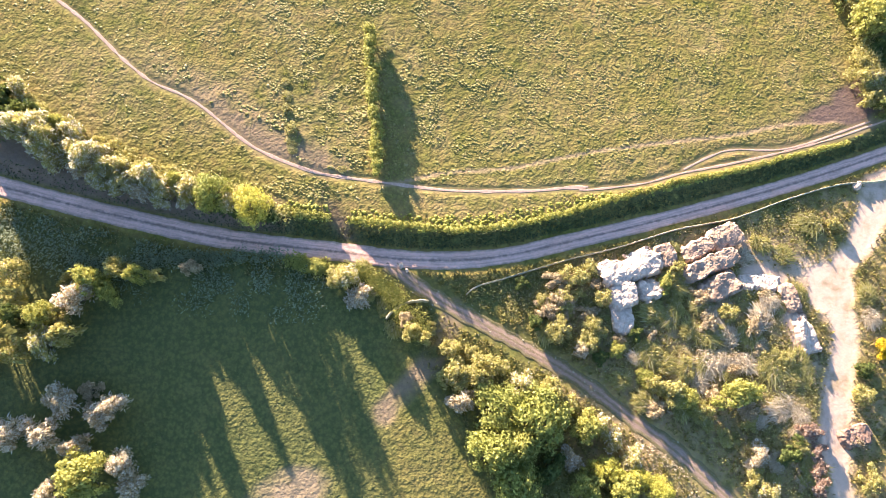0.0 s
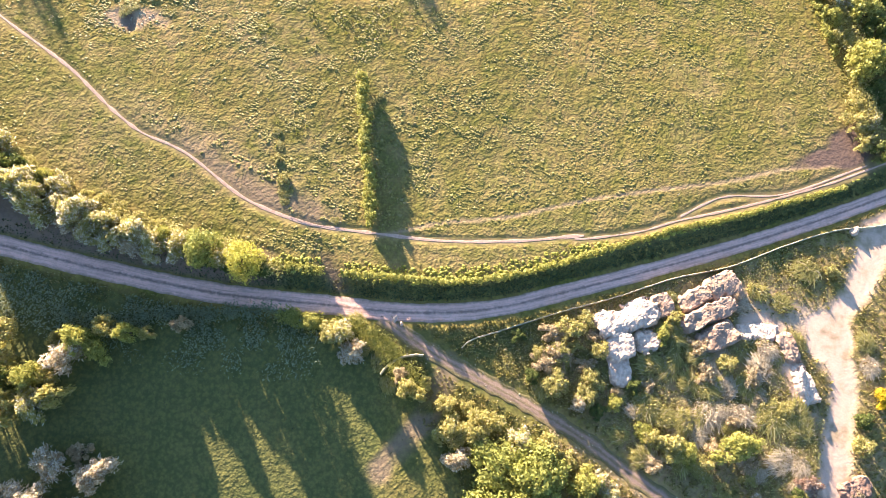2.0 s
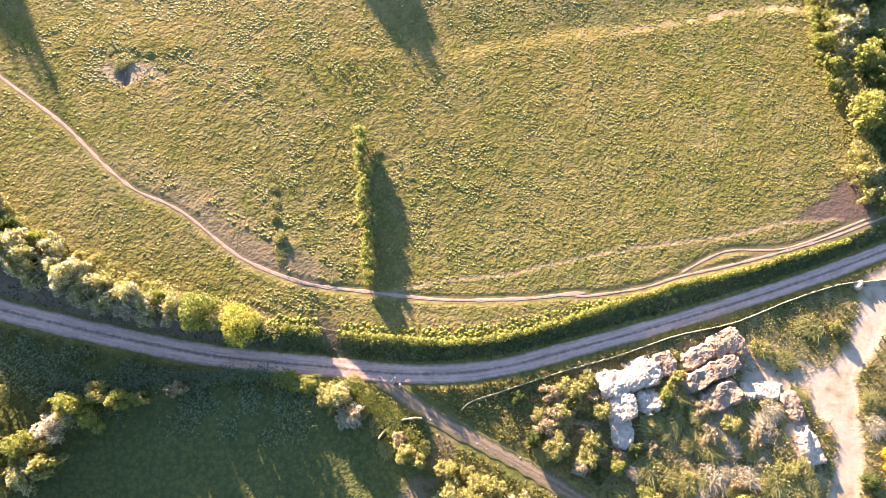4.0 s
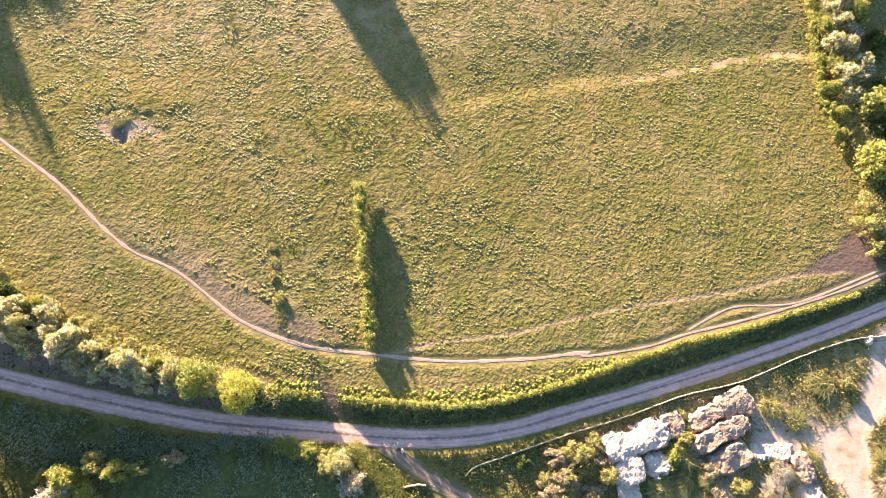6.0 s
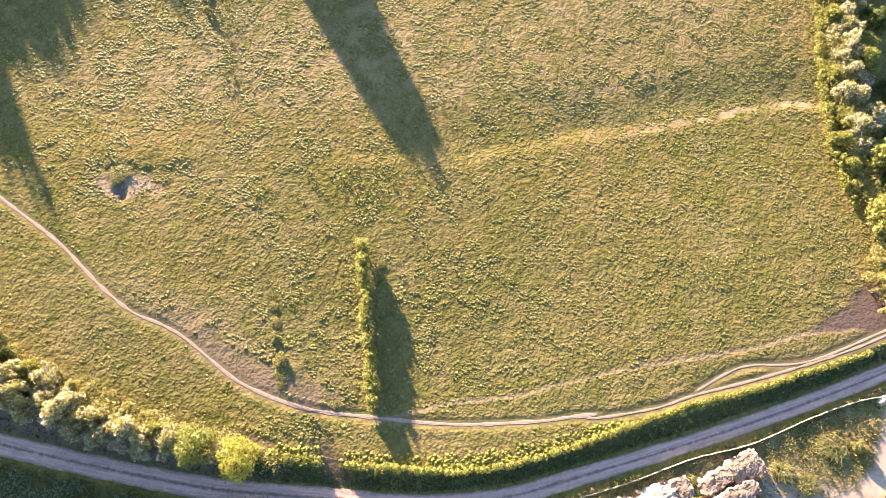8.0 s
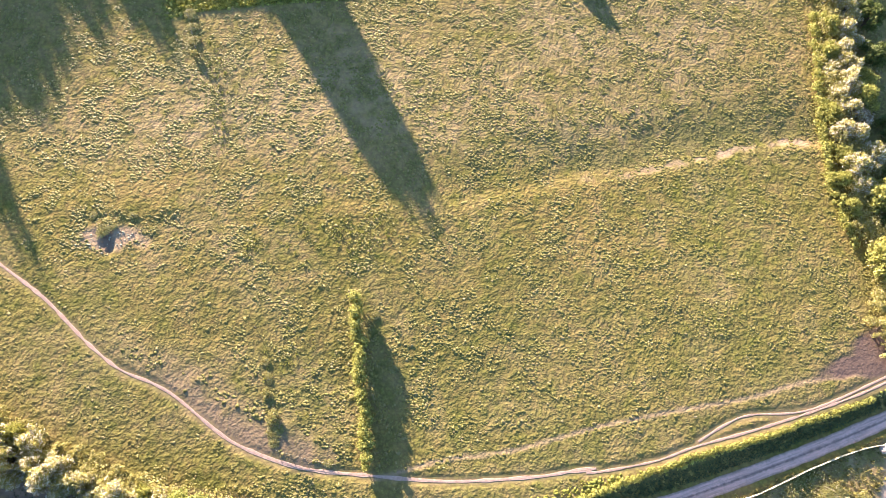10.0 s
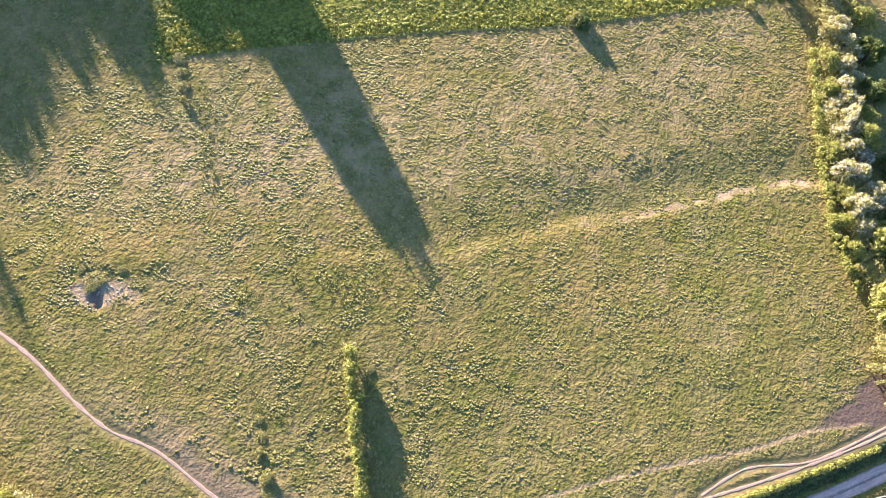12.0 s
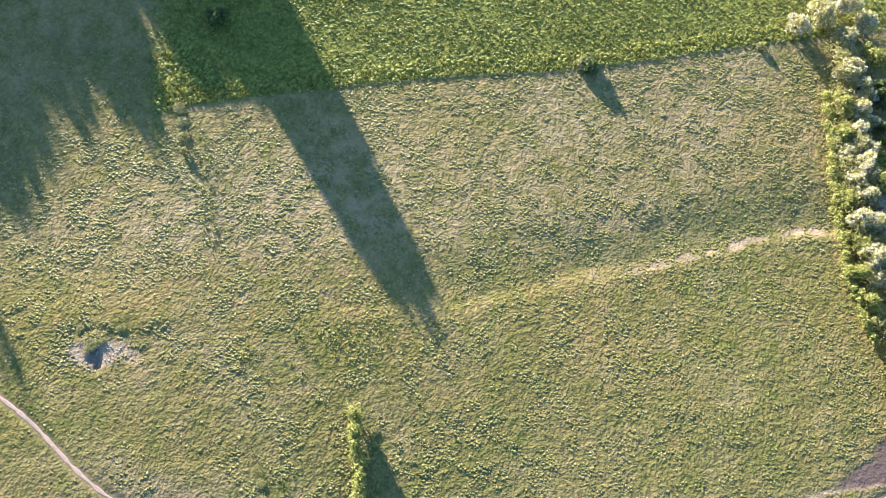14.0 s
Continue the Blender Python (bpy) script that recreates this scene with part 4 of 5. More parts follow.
# ---- the old chalk quarry ----
plants((("D", 18.7, 20.5, 3), ("R", 23.9, 21.2, 4.5), ("O", 26.5, 21.3, 4), ("O", 29.1, 22.6, 3.5), ("O", 25.0, 18.0, 3.5), ("O", 21.6, 17.8, 3), ("R", 28.4, 16.3, 3.5), ("O", 31.0, 18.3, 3.4), ("O", 24.0, 13.6, 5), ("D", 20.7, 14.5, 3),
        ("O", 29.9, 13.6, 4), ("Y", 32.3, 10.5, 2.6), ("B", 27.2, 10.5, 3), ("D", 30.1, 9.5, 3), ("Y", 40.5, 20.6, 3), ("O", 42.3, 21.7, 3), ("W", 38.5, 16.0, 4), ("W", 42.2, 17.3, 4), ("W", 37.3, 10.4, 5), ("W", 39.7, 8.5, 4)), 0.75)
plants((("S", 43.1, 7.7, 5), ("S", 46.6, 8.9, 6), ("S", 44.7, 6.3, 4), ("Y", 36.6, 6.7, 3), ("W", 44.9, 0.5, 4), ("O", 47.6, -2.1, 3), ("W", 53.1, 13.0, 5), ("W", 46.2, 12.9, 5),
        ("S", 49.2, 17.0, 4), ("S", 55.2, 15.3, 5), ("W", 58.1, 17.5, 3), ("W", 56.1, 8.6, 6), ("S", 51.8, 9.0, 5), ("W", 60.0, 9.0, 4.5), ("W", 60.2, 6.4, 4), ("S", 57.0, 2.2, 5.5), ("S", 59.4, 1.4, 4), ("E", 60.2, -0.9, 4.4), ("E", 60.9, -3.9, 4.2)), 0.5)
plants((("D", 58.4, -2.5, 3), ("W", 59.3, -5.6, 3), ("E", 60.3, -8.7, 4.4), ("E", 61.0, -6.2, 3.6), ("B", 52.0, -4.3, 4.5), ("O", 51.5, -7.7, 4), ("G", 53.2, -9.4, 4), ("D", 56.2, -4.3, 4), ("R", 67.5, -2.5, 3.5), ("O", 69.4, 4.1, 4), ("S", 72.7, 15.9, 4), ("K", 73.8, 11.2, 4.5),
        ("D", 69.8, 7.8, 3.5), ("W", 72.8, 19.3, 4), ("O", 68.6, -8.0, 4), ("W", 65.3, 30.8, 5), ("O", 69.1, 30.7, 3), ("W", 56.6, 27.3, 4), ("W", 60.0, 25.5, 4), ("S", 50, 12.5, 4), ("O", 48.5, 14, 3), ("D", 35.5, 13, 3), ("W", 33, 6, 3.5)), 0.65)
standing("round_bush", 29.6, -6.2, 5.4, 4.6)
standing("round_bush", 33.6, -7.4, 4.8, 4.4, 30)
standing("round_bush", 36.6, -9.0, 5.2, 4.6, 70)
plants((("S", 43.8, 21.4, 3), ("W", 45.6, 18.2, 4), ("S", 53.4, 25.2, 3.4), ("W", 38.4, 17.0, 4), ("R", 30.4, 20.2, 3.5), ("W", 43.4, 24.4, 2.6), ("S", 56.6, 18.4, 4), ("W", 42.6, 26.6, 2.4), ("S", 47.0, 16.4, 4)), 0.7)
standing("scrub", 40.2, 4.6, 6.0, 2.8)
standing("yellow_bush", 42.4, 3.4, 4.4, 2.6)
standing("scrub", 44.6, 2.0, 4.4, 2.4)
standing("yellow_bush", 49.6, 4.2, 7.4, 3.6)
rng_fill = random.Random(77)
for spread in range(210):
    x, y = rng_fill.uniform(13, 63), rng_fill.uniform(-12, 25)
    lane_gap = float(far_from(np.array([x]), np.array([y]), TRACK_LINE)[0])
    ground_kind = zones(np.array([x]), np.array([y]))
    if lane_gap < 2.6 or ground_kind["chalk"][0] > 0.25 or north_of(x, y, lane_pts) < -45 or y > 26 + 0.3 * (x - 30) - 6 or (31 < x < 41 and 13 < y < 26) or (43 < x < 59 and 19 < y < 32):
        continue
    if y < 9.5 - 0.62 * (x - 21) and x < 46 or y < 1.5 and 34 < x < 51:
        continue
    plant(rng_fill.choice(("weedy", "straw", "straw", "scrub", "bramble", "straw", "weedy") if x > 42 else ("weedy", "straw", "weedy", "scrub", "bramble", "scrub", "weedy")), x, y, rng_fill.uniform(2.6, 4.6), rng_fill.uniform(0.6, 0.95) * (0.6 if x > 54 else 1.0), rng_fill.uniform(0, 360))
# ---- single bushes in the field ----
standing("scrub", 34.2, 118.0, 4.4, 1.5)
standing("dark_bush", 35.2, 117.3, 4.4, 1.7)
plants((("O", 66.2, 121.2, 2.2), ("D", -27.3, 126.2, 5), )
       , 0.8)
plants((("O", -17.6, 47.4, 2), ("O", -16.5, 44.2, 2.2), ("W", -16.6, 42.0, 2.2), ("W", -17.4, 49.5, 1.8), ("W", -16.2, 40.6, 1.8), ("W", -6.2, 40.5, 1.8), ("W", -8.7, 37.7, 1.6), ("W", -18.0, 52, 1.5), ("W", -42.8, 72.2, 2.4), ("W", -41.6, 72.6, 1.6), ("W", -44.6, 74.4, 1.4), ("W", -38.6, 74.4, 1.5), ("W", -2.2, 58.5, 1.6), ("W", 0.6, 50.5, 1.6), ("W", 1.5, 47.5, 1.4)), 0.55)
plants((("W", -32.2, 107.5, 2.2), ("W", -31.8, 105.0, 2.2), ("O", -31.5, 102.5, 1.6), ("W", -33.0, 110, 2.4)), 0.7)


hedge("verge_scrub", [(-47, 23.5), (-41, 22.4), (-33, 23.0), (-25, 23.6), (-17, 23.6)], 2.8, 0.9, LEAF_SHADE, "low dark scrub along the shaded verge of a lane", 0.17, 90, 38)
hedge("verge_hedge", [(-15.9, 23.3), (-10.1, 22.2), (-5.2, 21.4), (-2.6, 20.6)], 2.6, 0.8, LEAF_YELLOW, "low yellow-green verge growth at a field corner", 0.15, 200, 36)
hedge("verge_hedge", [(-3.0, 20.4), (-1.0, 18.8), (1.0, 16.9), (3.0, 14.0), (3.6, 12.4)], 3.6, 0.45, LEAF_YELLOW, "low yellow-green verge growth at a field corner", 0.15, 170, 37)
# ---- chalk and spoil heaps ----
def heap(name, x, y, length, width, height, turn, material, label, seed):
    """A tipped heap with a flat broken top, rilled sides and a ragged foot."""
    u, v = np.meshgrid(np.linspace(-1, 1, 91), np.linspace(-1, 1, 51))
    c, s_ = math.cos(radians(turn)), math.sin(radians(turn))
    run, over = u * length / 2, v * width / 2
    gx, gy = x + c * run - s_ * over, y + s_ * run + c * over
    bow = 0.22 * (value_noise(run, 0 * run, 3.1, seed + 7) - 0.5)
    ragged = value_noise(gx, gy, 2.0, seed) + 0.55 * value_noise(gx, gy, 0.8, seed + 4) + 0.3 * value_noise(gx, gy, 0.35, seed + 6)
    body = 1.12 - (np.abs(v + bow) ** 2.4 + np.abs(u) ** 5) ** (1 / 2.4) - 0.62 * (ragged - 0.9)
    slope = np.clip(body / 0.42, 0, 1)
    rills = (np.abs(2 * value_noise(run, 0.25 * over, 0.42, seed + 1) - 1) - 0.5) * slope * (1 - slope) * 4
    rock = 0.25 * (value_noise(gx, gy, 1.3, seed + 2) - 0.5) + 0.12 * value_noise(gx, gy, 0.5, seed + 3) + 0.09 * value_noise(gx, gy, 0.22, seed + 5)
    z = height * (1 - (1 - slope) ** 1.6) * (0.7 + 0.5 * value_noise(run, over, 2.2, seed + 8)) + 0.36 * rills + rock * np.clip(body * 5, 0, 1) + 0.5 * np.minimum(body, 0) - 0.1
    verts = np.stack([gx, gy, z + lie(gx, gy)], -1).reshape(-1, 3)
    return tagged(new(name, mesh_of(name, verts, grid_faces(51, 91), material, flat=True)), label, "heap", group="quarry heaps")


heap("chalk_mound", 35.6, 23.2, 10.6, 4.6, 1.5, 17, CHALK, "long heap of bare white chalk rubble", 61)
heap("spoil_mound", 40.2, 24.9, 5.0, 3.6, 1.1, 14, SPOIL, "low tawny end of a chalk heap grown with dry grass", 62)
heap("chalk_mound", 34.0, 18.6, 5.2, 4.4, 1.3, 14, CHALK, "heap of bare white chalk rubble with a sliding slope", 64)
heap("chalk_mound", 38.2, 19.9, 4.4, 4.0, 1.2, 24, CHALK, "short heap of bare white chalk rubble", 65)
heap("chalk_mound", 33.9, 15.4, 3.6, 5.2, 0.7, 5, CHALK, "spill of white chalk below a heap", 67)
heap("spoil_mound", 51.0, 28.3, 5.2, 3.8, 1.4, 24, SPOIL, "rounded heap of tawny earth and rubble by the wall", 69)
heap("spoil_mound", 46.6, 26.4, 6.2, 3.2, 1.2, 24, SPOIL, "long heap of tawny earth and rubble", 70)
heap("spoil_mound", 47.9, 23.7, 9.8, 3.2, 1.5, 22, SPOIL, "long heap of tawny earth and pale rubble", 73)
heap("spoil_mound", 49.2, 20.3, 6.6, 3.8, 1.4, 24, SPOIL, "short heap of pale chalk and tawny earth", 76)
heap("chalk_mound", 55.6, 21.0, 7.0, 3.0, 0.6, -6, CHALK, "flat ledge of bare white chalk", 77)
heap("spoil_mound", 60.2, 18.4, 3.2, 5.4, 0.9, 20, SPOIL, "crumbling earth edge above a pale track", 79)
heap("chalk_mound", 61.8, 13.2, 3.4, 6.2, 0.9, 14, CHALK, "crumbling white chalk edge above a pale track", 82)
heap("spoil_mound", 67.4, -1.8, 5.0, 3.2, 0.7, 20, RED_SPOIL, "low heap of reddish earth beside a pale track", 85)


# ---- low wall along the quarry side of the lane ----
def wall(line, label, seed, wide=0.16, tall=0.6):
    pts = smooth(line, 0.22)
    way = np.gradient(pts, axis=0)
    way /= np.linalg.norm(way, axis=1)[:, None]
    side = np.stack([way[:, 1], -way[:, 0]], -1)
    ring = [(-0.6, -0.3), (-0.55, 0.5), (-0.42, 0.93), (-0.1, 1.05), (0.15, 1.0), (0.42, 0.9), (0.55, 0.5), (0.6, -0.3)]
    rng = np.random.default_rng(seed)
    verts = []
    for p, d in zip(pts, side):
        z, w, t = float(lie(*p)), wide * rng.uniform(0.75, 1.25), tall * rng.uniform(0.85, 1.12)
        off = rng.normal() * 0.02
        verts += [(p[0] + d[0] * (a * w + off), p[1] + d[1] * (a * w + off), z + b * t) for a, b in ring]
    me = mesh_of("wall", np.array(verts), grid_faces(len(pts), len(ring)), STONE, flat=True)
    return tagged(new("stone_wall", me), label, "wall", group="stone walls")


wall(WALL_LINE, "low pale dry-stone wall beside the lane", 3)
wall([(-1.5, 14.8), (-0.5, 16.0), (1.4, 17.2), (3.5, 17.6), (4.7, 17.5)], "short end of a low pale wall by the track", 4, 0.26, 1.1)


# ---- stones, stakes and wires ----
def stone(x, y, size, seed, label):
    bm = bmesh.new()
    bmesh.ops.create_icosphere(bm, subdivisions=3, radius=1.0)
    for v in bm.verts:
        k = 1 + 0.35 * noise.noise(v.co * 1.3 + Vector((seed, 0, 0))) + 0.1 * noise.noise(v.co * 4)
        v.co = Vector((v.co.x * size * k, v.co.y * size * 0.62 * k, max(v.co.z, -0.4) * size * 0.6 * k))
    me = bpy.data.meshes.new("stone")
    bm.to_mesh(me)
    bm.free()
    me.materials.append(CHALK)
    ob = new("boulder", me)
    ob.matrix_world = pose(x, y, float(lie(x, y)) + size * 0.18, 0, 0, seed * 37)
    return tagged(ob, label, "stone", group="boulders")


stone(74.1, 37.3, 0.95, 1, "white boulder beside the wall and the lane")
stone(0.6, 22.9, 0.5, 2, "pale stone at the mouth of the track")
stone(1.5, 22.2, 0.35, 3, "pale stone at the mouth of the track")


def stake(x, y, tall=1.2):
    verts, faces = stems([[(x, y, float(lie(x, y)) - 0.3, 0.06), (x + 0.02, y, float(lie(x, y)) + tall * 0.6, 0.055), (x + 0.03, y + 0.01, float(lie(x, y)) + tall, 0.045)]], 6)
    top = np.arange(len(verts) - 6, len(verts))
    faces = np.vstack([faces, [[top[0], top[1], top[2], top[3]], [top[0], top[3], top[4], top[5]]]])
    return mesh_of("post", verts, faces, WOOD)


def wire_fence(name, line, label, gap=3.5, wires=(0.5, 1.05), tall=1.2):
    base = tagged(new(name), label, "fence", group="wire fences")
    pts = smooth(line, gap)
    for x, y in pts:
        part("post", stake(x, y, tall), base)
    for up in wires:
        fine = smooth(line, 0.7)
        path = [(x, y, float(lie(x, y)) + up) for x, y in fine]
        verts, faces = [], []
        for i, (x, y, z) in enumerate(path):
            verts += [(x, y - 0.012, z), (x, y + 0.012, z), (x, y, z + 0.02)]
            if i:
                k = 3 * i
                faces += [(k - 3, k - 2, k + 1, k), (k - 2, k - 1, k + 2, k + 1), (k - 1, k - 3, k, k + 2)]
        part("wire", mesh_of("wire", np.array(verts), np.array(faces), STONE), base)
    return base


wire_fence("wire_fence", FENCE_NORTH, "wire fence on weathered posts at a field corner")
wire_fence("wire_fence", [(-16.0, 39.6), (-12, 38.4), (-7.8, 37.4)], "low pale wire fence across worn grass", 8.0, (0.3,), 0.4)
wire_fence("wire_fence", [(-12.2, 31.1), (-8.4, 30.2), (-4.6, 29.5)], "low pale wire fence across a hedge gap", 7.6, (0.3,), 0.4)
lone = tagged(new("stake"), "lone weathered wooden stake in the pasture", "stake")
part("post", stake(-19.6, 57.0, 1.1), lone)


# ---- grass ----
def pasture(x, y):
    z = zones(x, y)
    return np.clip(z["tuft"] * (0.35 + 0.9 * value_noise(x, y, 3.0, 91) ** 1.5) * (1 - 0.6 * z["lush"]) * (0.5 + 0.5 * ease(north_of(x, y, lane_pts), 2.5, 5)), 0, 1)


def strip_grass(x, y):
    r = north_of(x, y, strip_pts)
    return zones(x, y)["lush"] * (north_of(x, y, lane_pts) > 40) * (0.25 + 0.5 * value_noise(x, y, 2.5, 92) + 0.6 * (1 - ease(r, 2.0, 3.5)))


def rank_grass(x, y):
    z, d = zones(x, y), north_of(x, y, lane_pts)
    return z["tuft"] * (1 - z["chalk"]) * ((d < -2.2) & (x > 4 + 0.6 * np.maximum(0, 9 - y)) | (d > -5) & (d < -1.9)) * (0.25 + value_noise(x, y, 2.0, 93))


grass("pasture_grass", 36000, (-66, 92, 26, 125), pasture, 0.085, 0.13, BLADE, "close-cropped tufted pasture grass in tawny and green", 1, 3)
grass("pasture_grass", 5000, (-60, 30, -14, 26), lambda x, y: pasture(x, y) * (1 - ease(x, 0, 8)), 0.12, 0.20, BLADE_GREY, "short green meadow grass", 2, 3)
grass("long_grass", 30000, (-40, 92, 106, 134), strip_grass, 0.24, 0.24, BLADE_LUSH, "strip of long lush green grass along a field edge", 3)
grass("rank_grass", 70000, (-66, 90, -14, 48), rank_grass, 0.30, 0.27, BLADE, "rank verge grass and weeds", 4)


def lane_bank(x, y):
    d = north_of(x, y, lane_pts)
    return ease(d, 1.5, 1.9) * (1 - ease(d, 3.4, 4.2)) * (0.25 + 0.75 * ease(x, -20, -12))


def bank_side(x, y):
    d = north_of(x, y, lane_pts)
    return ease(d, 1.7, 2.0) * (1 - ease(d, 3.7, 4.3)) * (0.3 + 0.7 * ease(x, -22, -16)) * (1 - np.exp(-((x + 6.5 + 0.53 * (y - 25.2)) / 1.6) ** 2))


def bank_top(x, y):
    d = north_of(x, y, lane_pts)
    return ease(d, 3.9, 4.5) * (1 - ease(d, 6.0, 7.2)) * ease(np.minimum(far_from(x, y, PATH_SOUTH), far_from(x, y, PATH_MIDDLE)), 0.7, 1.3) * ease(x, -19, -15) * (0.3 + 0.7 * value_noise(x, y, 1.5, 95)) * ease(np.abs(x + 8.6), 0.8, 1.8)


# dark blades: the bank's shade is put into their colour too
grass("bank_grass", 22000, (-66, 90, 24, 54), lane_bank, 0.22, 0.22, BLADE_GREY, "rank grass darkened for the shade of the bank above the lane", 10)
humps("verge_tufts", 26000, (-20, 90, 26, 56), bank_top, 0.30, 0.14, BLADE_VERGE, "bright yellow-green tufts along the top of the lane bank", 14, 5)
grass("verge_grass", 20000, (-20, 90, 26, 56), bank_top, 0.22, 0.19, BLADE_VERGE, "bright yellow-green grass along the top of the lane bank", 11)


def weed_strip(x, y):
    return np.clip(1.2 - np.hypot((x + 27.5 + 0.12 * (y - 95)) / 1.6, (y - 96) / 11), 0, 1) + np.clip(1.1 - np.hypot((x + 13) / 6, (y - 50) / 10), 0, 1) * value_noise(x, y, 1.6, 95) ** 2 + np.clip(1.1 - np.hypot((x - 50) / 5, (y - 57) / 3), 0, 1) + 1.3 * ease(near_spot(x, y, -7, 71.0, 18, 4.6, 9), 0.0, 0.6) * ease(knots(x, y), 0.42, 0.58)


grass("tall_weeds", 30000, (-32, 60, 36, 110), weed_strip, 0.2, 0.26, BLADE_LUSH, "patches of taller yellow-green weeds in the pasture", 6)


def undergrowth(name, count, spot, density, tall, size, material, label, seed):
    """A low tangle of leafy sprays over a stretch of ground."""
    rng = np.random.default_rng(seed)
    x, y = rng.uniform(spot[0], spot[1], count), rng.uniform(spot[2], spot[3], count)
    keep = rng.random(count) < density(x, y)
    x, y = x[keep], y[keep]
    k = len(x)
    z = lie(x, y) + tall * value_noise(x, y, 1.9, seed) ** 1.5 * rng.uniform(0.3, 1.0, k) + 0.04
    p = np.stack([x, y, z], -1)
    nrm = rng.normal(size=(k, 3)) * 0.32 + np.array([-0.1, 0.2, 1.0])
    nrm /= np.linalg.norm(nrm, axis=1)[:, None]
    u = np.cross(nrm, rng.normal(size=(k, 3)))
    u /= np.linalg.norm(u, axis=1)[:, None]
    v = np.cross(nrm, u)
    s_ = (size * rng.uniform(0.5, 1.3, k))[:, None]
    verts = np.stack([p - u * s_, p - v * s_ * 0.4, p + u * s_, p + v * s_ * 0.4 + nrm * s_ * 0.15], 1).reshape(-1, 3)
    return tagged(new(name, mesh_of(name, verts, np.arange(4 * k).reshape(-1, 4), material, flat=True)), label, "undergrowth", kind="stuff")


def quarry_floor(x, y):
    z, d = zones(x, y), north_of(x, y, lane_pts)
    open_track = ease(far_from(x, y, TRACK_LINE), 2.0, 3.2)
    return (d < -2.6) * (x > 10) * open_track * (1 - ease(z["chalk"], 0.1, 0.4)) * ease(value_noise(x, y, 3.5, 96), 0.1, 0.45) * (y > 9.5 - 0.62 * (x - 21) - 3)


def verge_floor(x, y):
    d = north_of(x, y, lane_pts)
    return ease(-d, 2.2, 3.5) * (1 - ease(-d, 8, 13 + 0 * x)) * (1 - ease(x, -16, -9)) * ease(value_noise(x, y, 2.8, 97), 0.2, 0.6)


undergrowth("undergrowth", 42000, (10, 64, -12, 36), quarry_floor, 1.1, 0.12, LEAF_OLIVE, "tangle of olive weeds and dry stems on the old quarry floor", 71)
# leafy layer over the bank, its shade painted in as dark colour
undergrowth("undergrowth", 150000, (-60, 90, 24, 54), bank_side, 0.35, 0.16, LEAF_BANK_SHADE, "leafy weeds darkened for the shade of the bank above the lane", 77)
undergrowth("undergrowth", 26000, (-62, -8, 14, 36), verge_floor, 1.3, 0.22, LEAF_SHADE, "dark tangle of weeds on the shaded lane verge", 73)


def verge_band(x, y):
    r = north_of(x, y, strip_pts)
    band = ease(r, -0.2, 0.4) * (1 - ease(r, 2.4, 3.8)) * ease(x, -38, -33)
    corner = near_spot(x, y, -32.5, 115.5, 5.5, 6.5) > 0.1
    return np.maximum(band * (0.45 + 0.55 * value_noise(x, y, 1.8, 98)), 0.8 * corner * ease(r, 0, 0.5))


grass("verge_grass", 30000, (-40, 90, 106, 130), verge_band, 0.30, 0.24, BLADE_VERGE, "bright yellow-green band of tall verge grass", 7)
undergrowth("undergrowth", 18000, (14, 64, -12, 34), quarry_floor, 0.8, 0.09, LEAF_DRY, "dry bleached stems and dead leaves on the old quarry floor", 75)
wire_fence("wire_fence", [(-6, 113.6), (11.4, 115.4), (30.9, 116.4), (51.1, 119.2), (69.0, 121.8)], "long wire fence on thin posts along tall grass", 9.0, (0.6, 1.0), 1.1)
part("post", stake(44.9, 42.6, 1.0), tagged(new("stake"), "short weathered wooden stake beside a worn path", "stake"))


def track_verge(x, y):
    d = far_from(x, y, TRACK_LINE)
    below = y < np.interp(x, [p[0] for p in TRACK_LINE], [p[1] for p in TRACK_LINE])
    return below * ease(d, 1.0, 1.6) * (1 - ease(d, 3.2, 5.0)) * ease(x, 19, 28) * ease(value_noise(x, y, 1.7, 94), 0.2, 0.7)


grass("straw_verge", 30000, (12, 48, -13, 16), track_verge, 0.12, 0.16, BLADE_STRAW, "bleached trodden grass on the verge of a farm track", 9, 4)


def tussock_spread(x, y):
    z = zones(x, y)
    place = 0.45 + 0.45 * ease(y, 76, 90) + 0.5 * near_spot(x, y, 2, 70, 26, 9) + 0.6 * (1 - ease(np.hypot((x + 12) / 1.4, y - 50), 8, 16)) + 0.5 * ease(value_noise(x, y, 6, 99), 0.5, 0.8)
    return ease(z["tuft"], 0.6, 0.95) * (1 - z["lush"]) * np.clip(place, 0, 1) * ease(knots(x, y), 0.46, 0.62) * (1 - 0.8 * (1 - ease(x, -24, -16)) * (1 - ease(y, 62, 72))) * (1 - 0.85 * (1 - ease(north_of(x, y, lane_pts), 11, 18)) * ease(x, -4, 6))


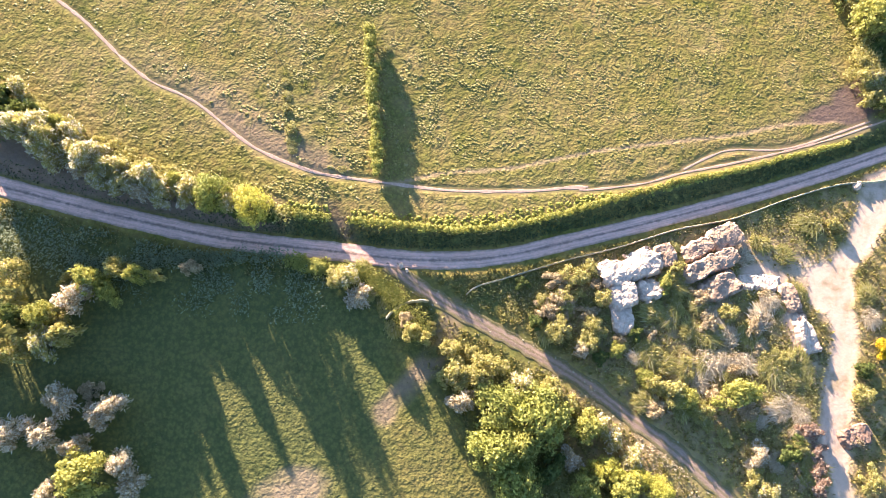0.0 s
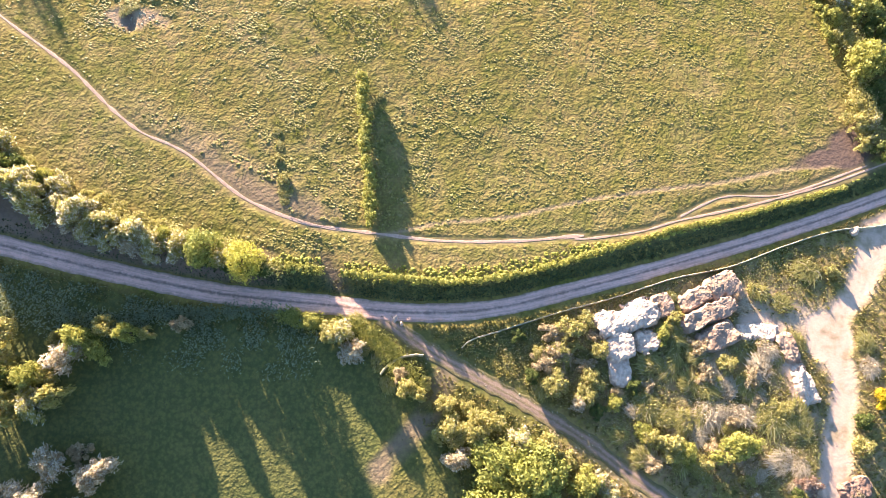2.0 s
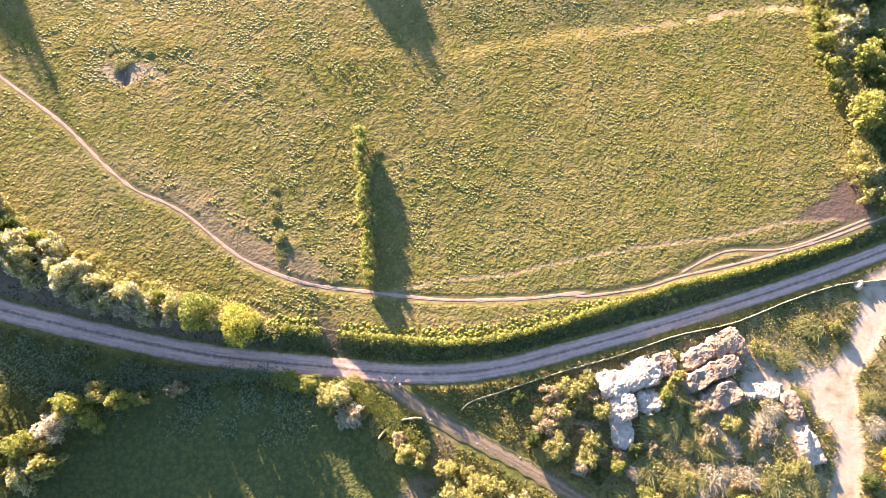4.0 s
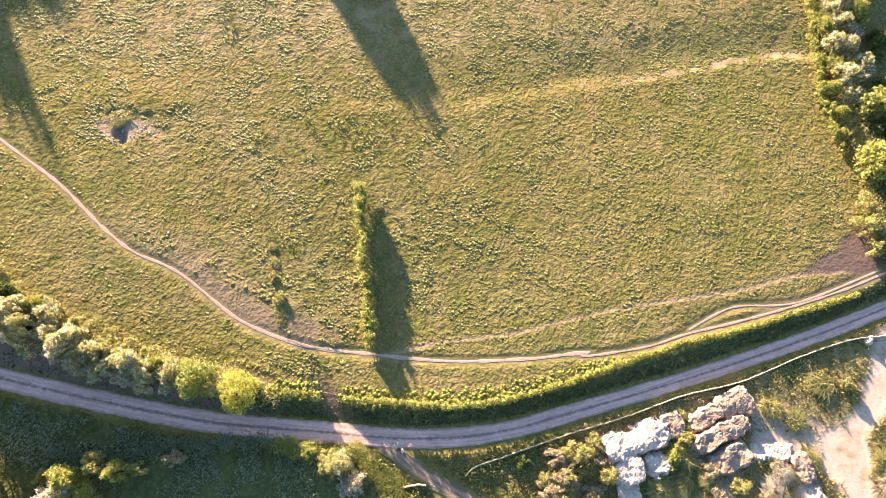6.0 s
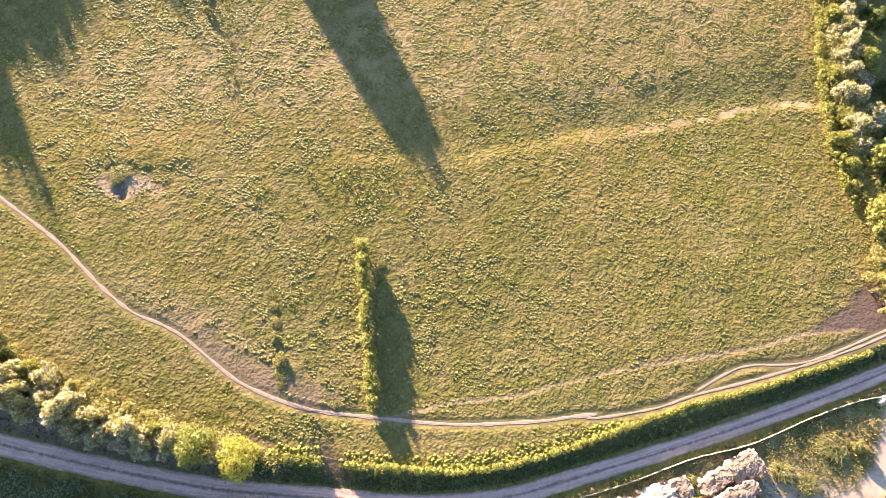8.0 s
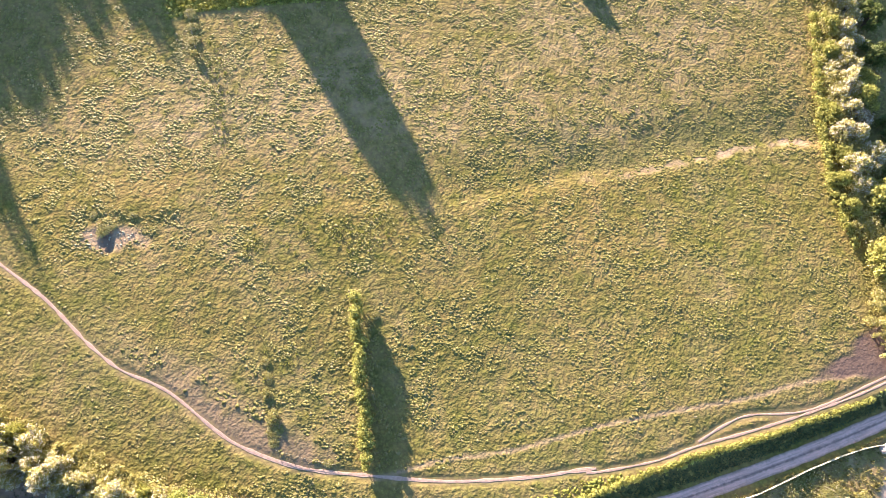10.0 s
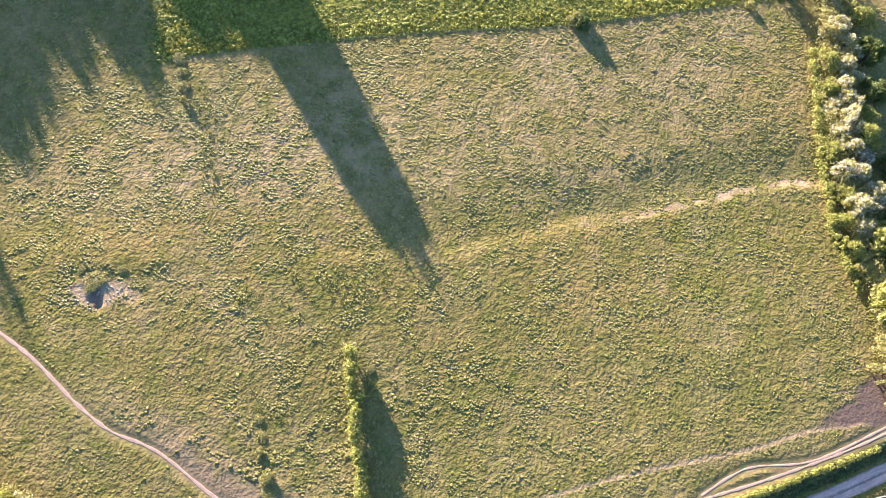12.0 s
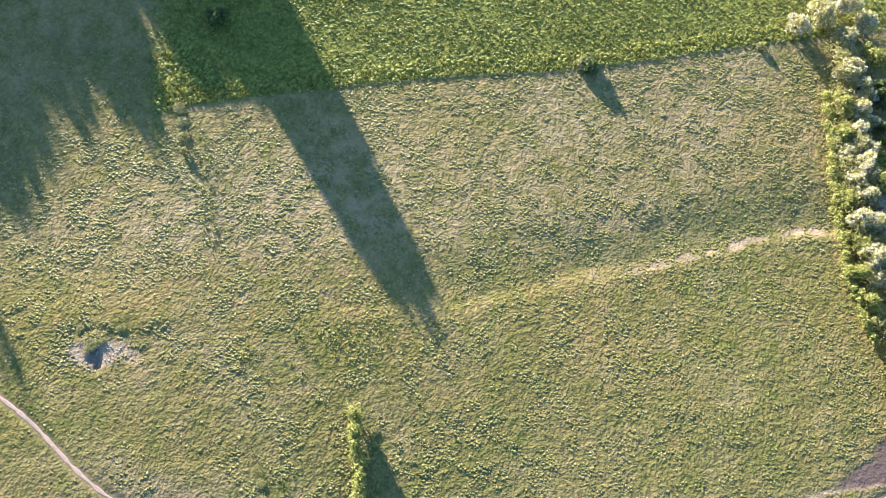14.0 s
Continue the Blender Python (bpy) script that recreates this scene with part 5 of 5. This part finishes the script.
humps("tussocks", 165000, (-66, 92, 33, 124), tussock_spread, 0.29, 0.036, BLADE_TUSSOCK, "scattered coarse yellow-green tussocks standing out of the cropped pasture", 8, 4)
humps("nettles", 25000, (-40, 92, 106, 140), strip_grass, 0.33, 0.065, BLADE_LUSH, "bed of lush green weeds along a field edge", 12, 5)
humps("nettles", 14000, (-40, 90, 106, 130), verge_band, 0.36, 0.16, BLADE_VERGE, "bright yellow-green band of tall weeds along a field edge", 13)


def rubble(name, count, spots, size, material, label, seed):
    """Loose angular stones scattered round a few spots (x, y, spread)."""
    rng = np.random.default_rng(seed)
    pick = rng.integers(0, len(spots), count)
    c = np.array(spots)[pick]
    x, y = c[:, 0] + rng.normal(size=count) * c[:, 2], c[:, 1] + rng.normal(size=count) * c[:, 2] * 0.7
    r = size * (0.4 + 1.2 * rng.random(count) ** 3)
    z = lie(x, y) + r * 0.25
    shape = np.array([(1, 0, 0), (0, 1, 0), (-1, 0, 0), (0, -1, 0), (0, 0, 0.8), (0, 0, -0.8)])
    verts = shape[None] * (r[:, None, None] * rng.uniform(0.6, 1.3, (count, 6, 1))) + np.stack([x, y, z], -1)[:, None, :]
    tri = np.array([(0, 1, 4), (1, 2, 4), (2, 3, 4), (3, 0, 4), (1, 0, 5), (2, 1, 5), (3, 2, 5), (0, 3, 5)])
    faces = (np.arange(count)[:, None, None] * 6 + tri[None]).reshape(-1, 3)
    return tagged(new(name, mesh_of(name, verts.reshape(-1, 3), faces, material, flat=True)), label, "rubble", kind="stuff")


rubble("chalk_rubble", 420, [(35.5, 22, 3.5), (35, 16.5, 2.5), (50, 22, 4), (60.5, 17, 1.5), (62, 12, 1.5)], 0.11, CHALK, "loose lumps of white chalk", 81)
rubble("stones", 260, [(4, 19, 3), (12, 14.5, 3), (20, 10.3, 3), (28, 5.4, 3), (36, -0.5, 3)], 0.10, STONE, "loose stones along the earth track", 83)
rubble("stones", 90, [(-41.4, 69.6, 1.6), (-44.5, 70.6, 1.5), (-40.0, 71.2, 1.4)], 0.13, STONE, "pale stones scattered round a small pit in the pasture", 85)
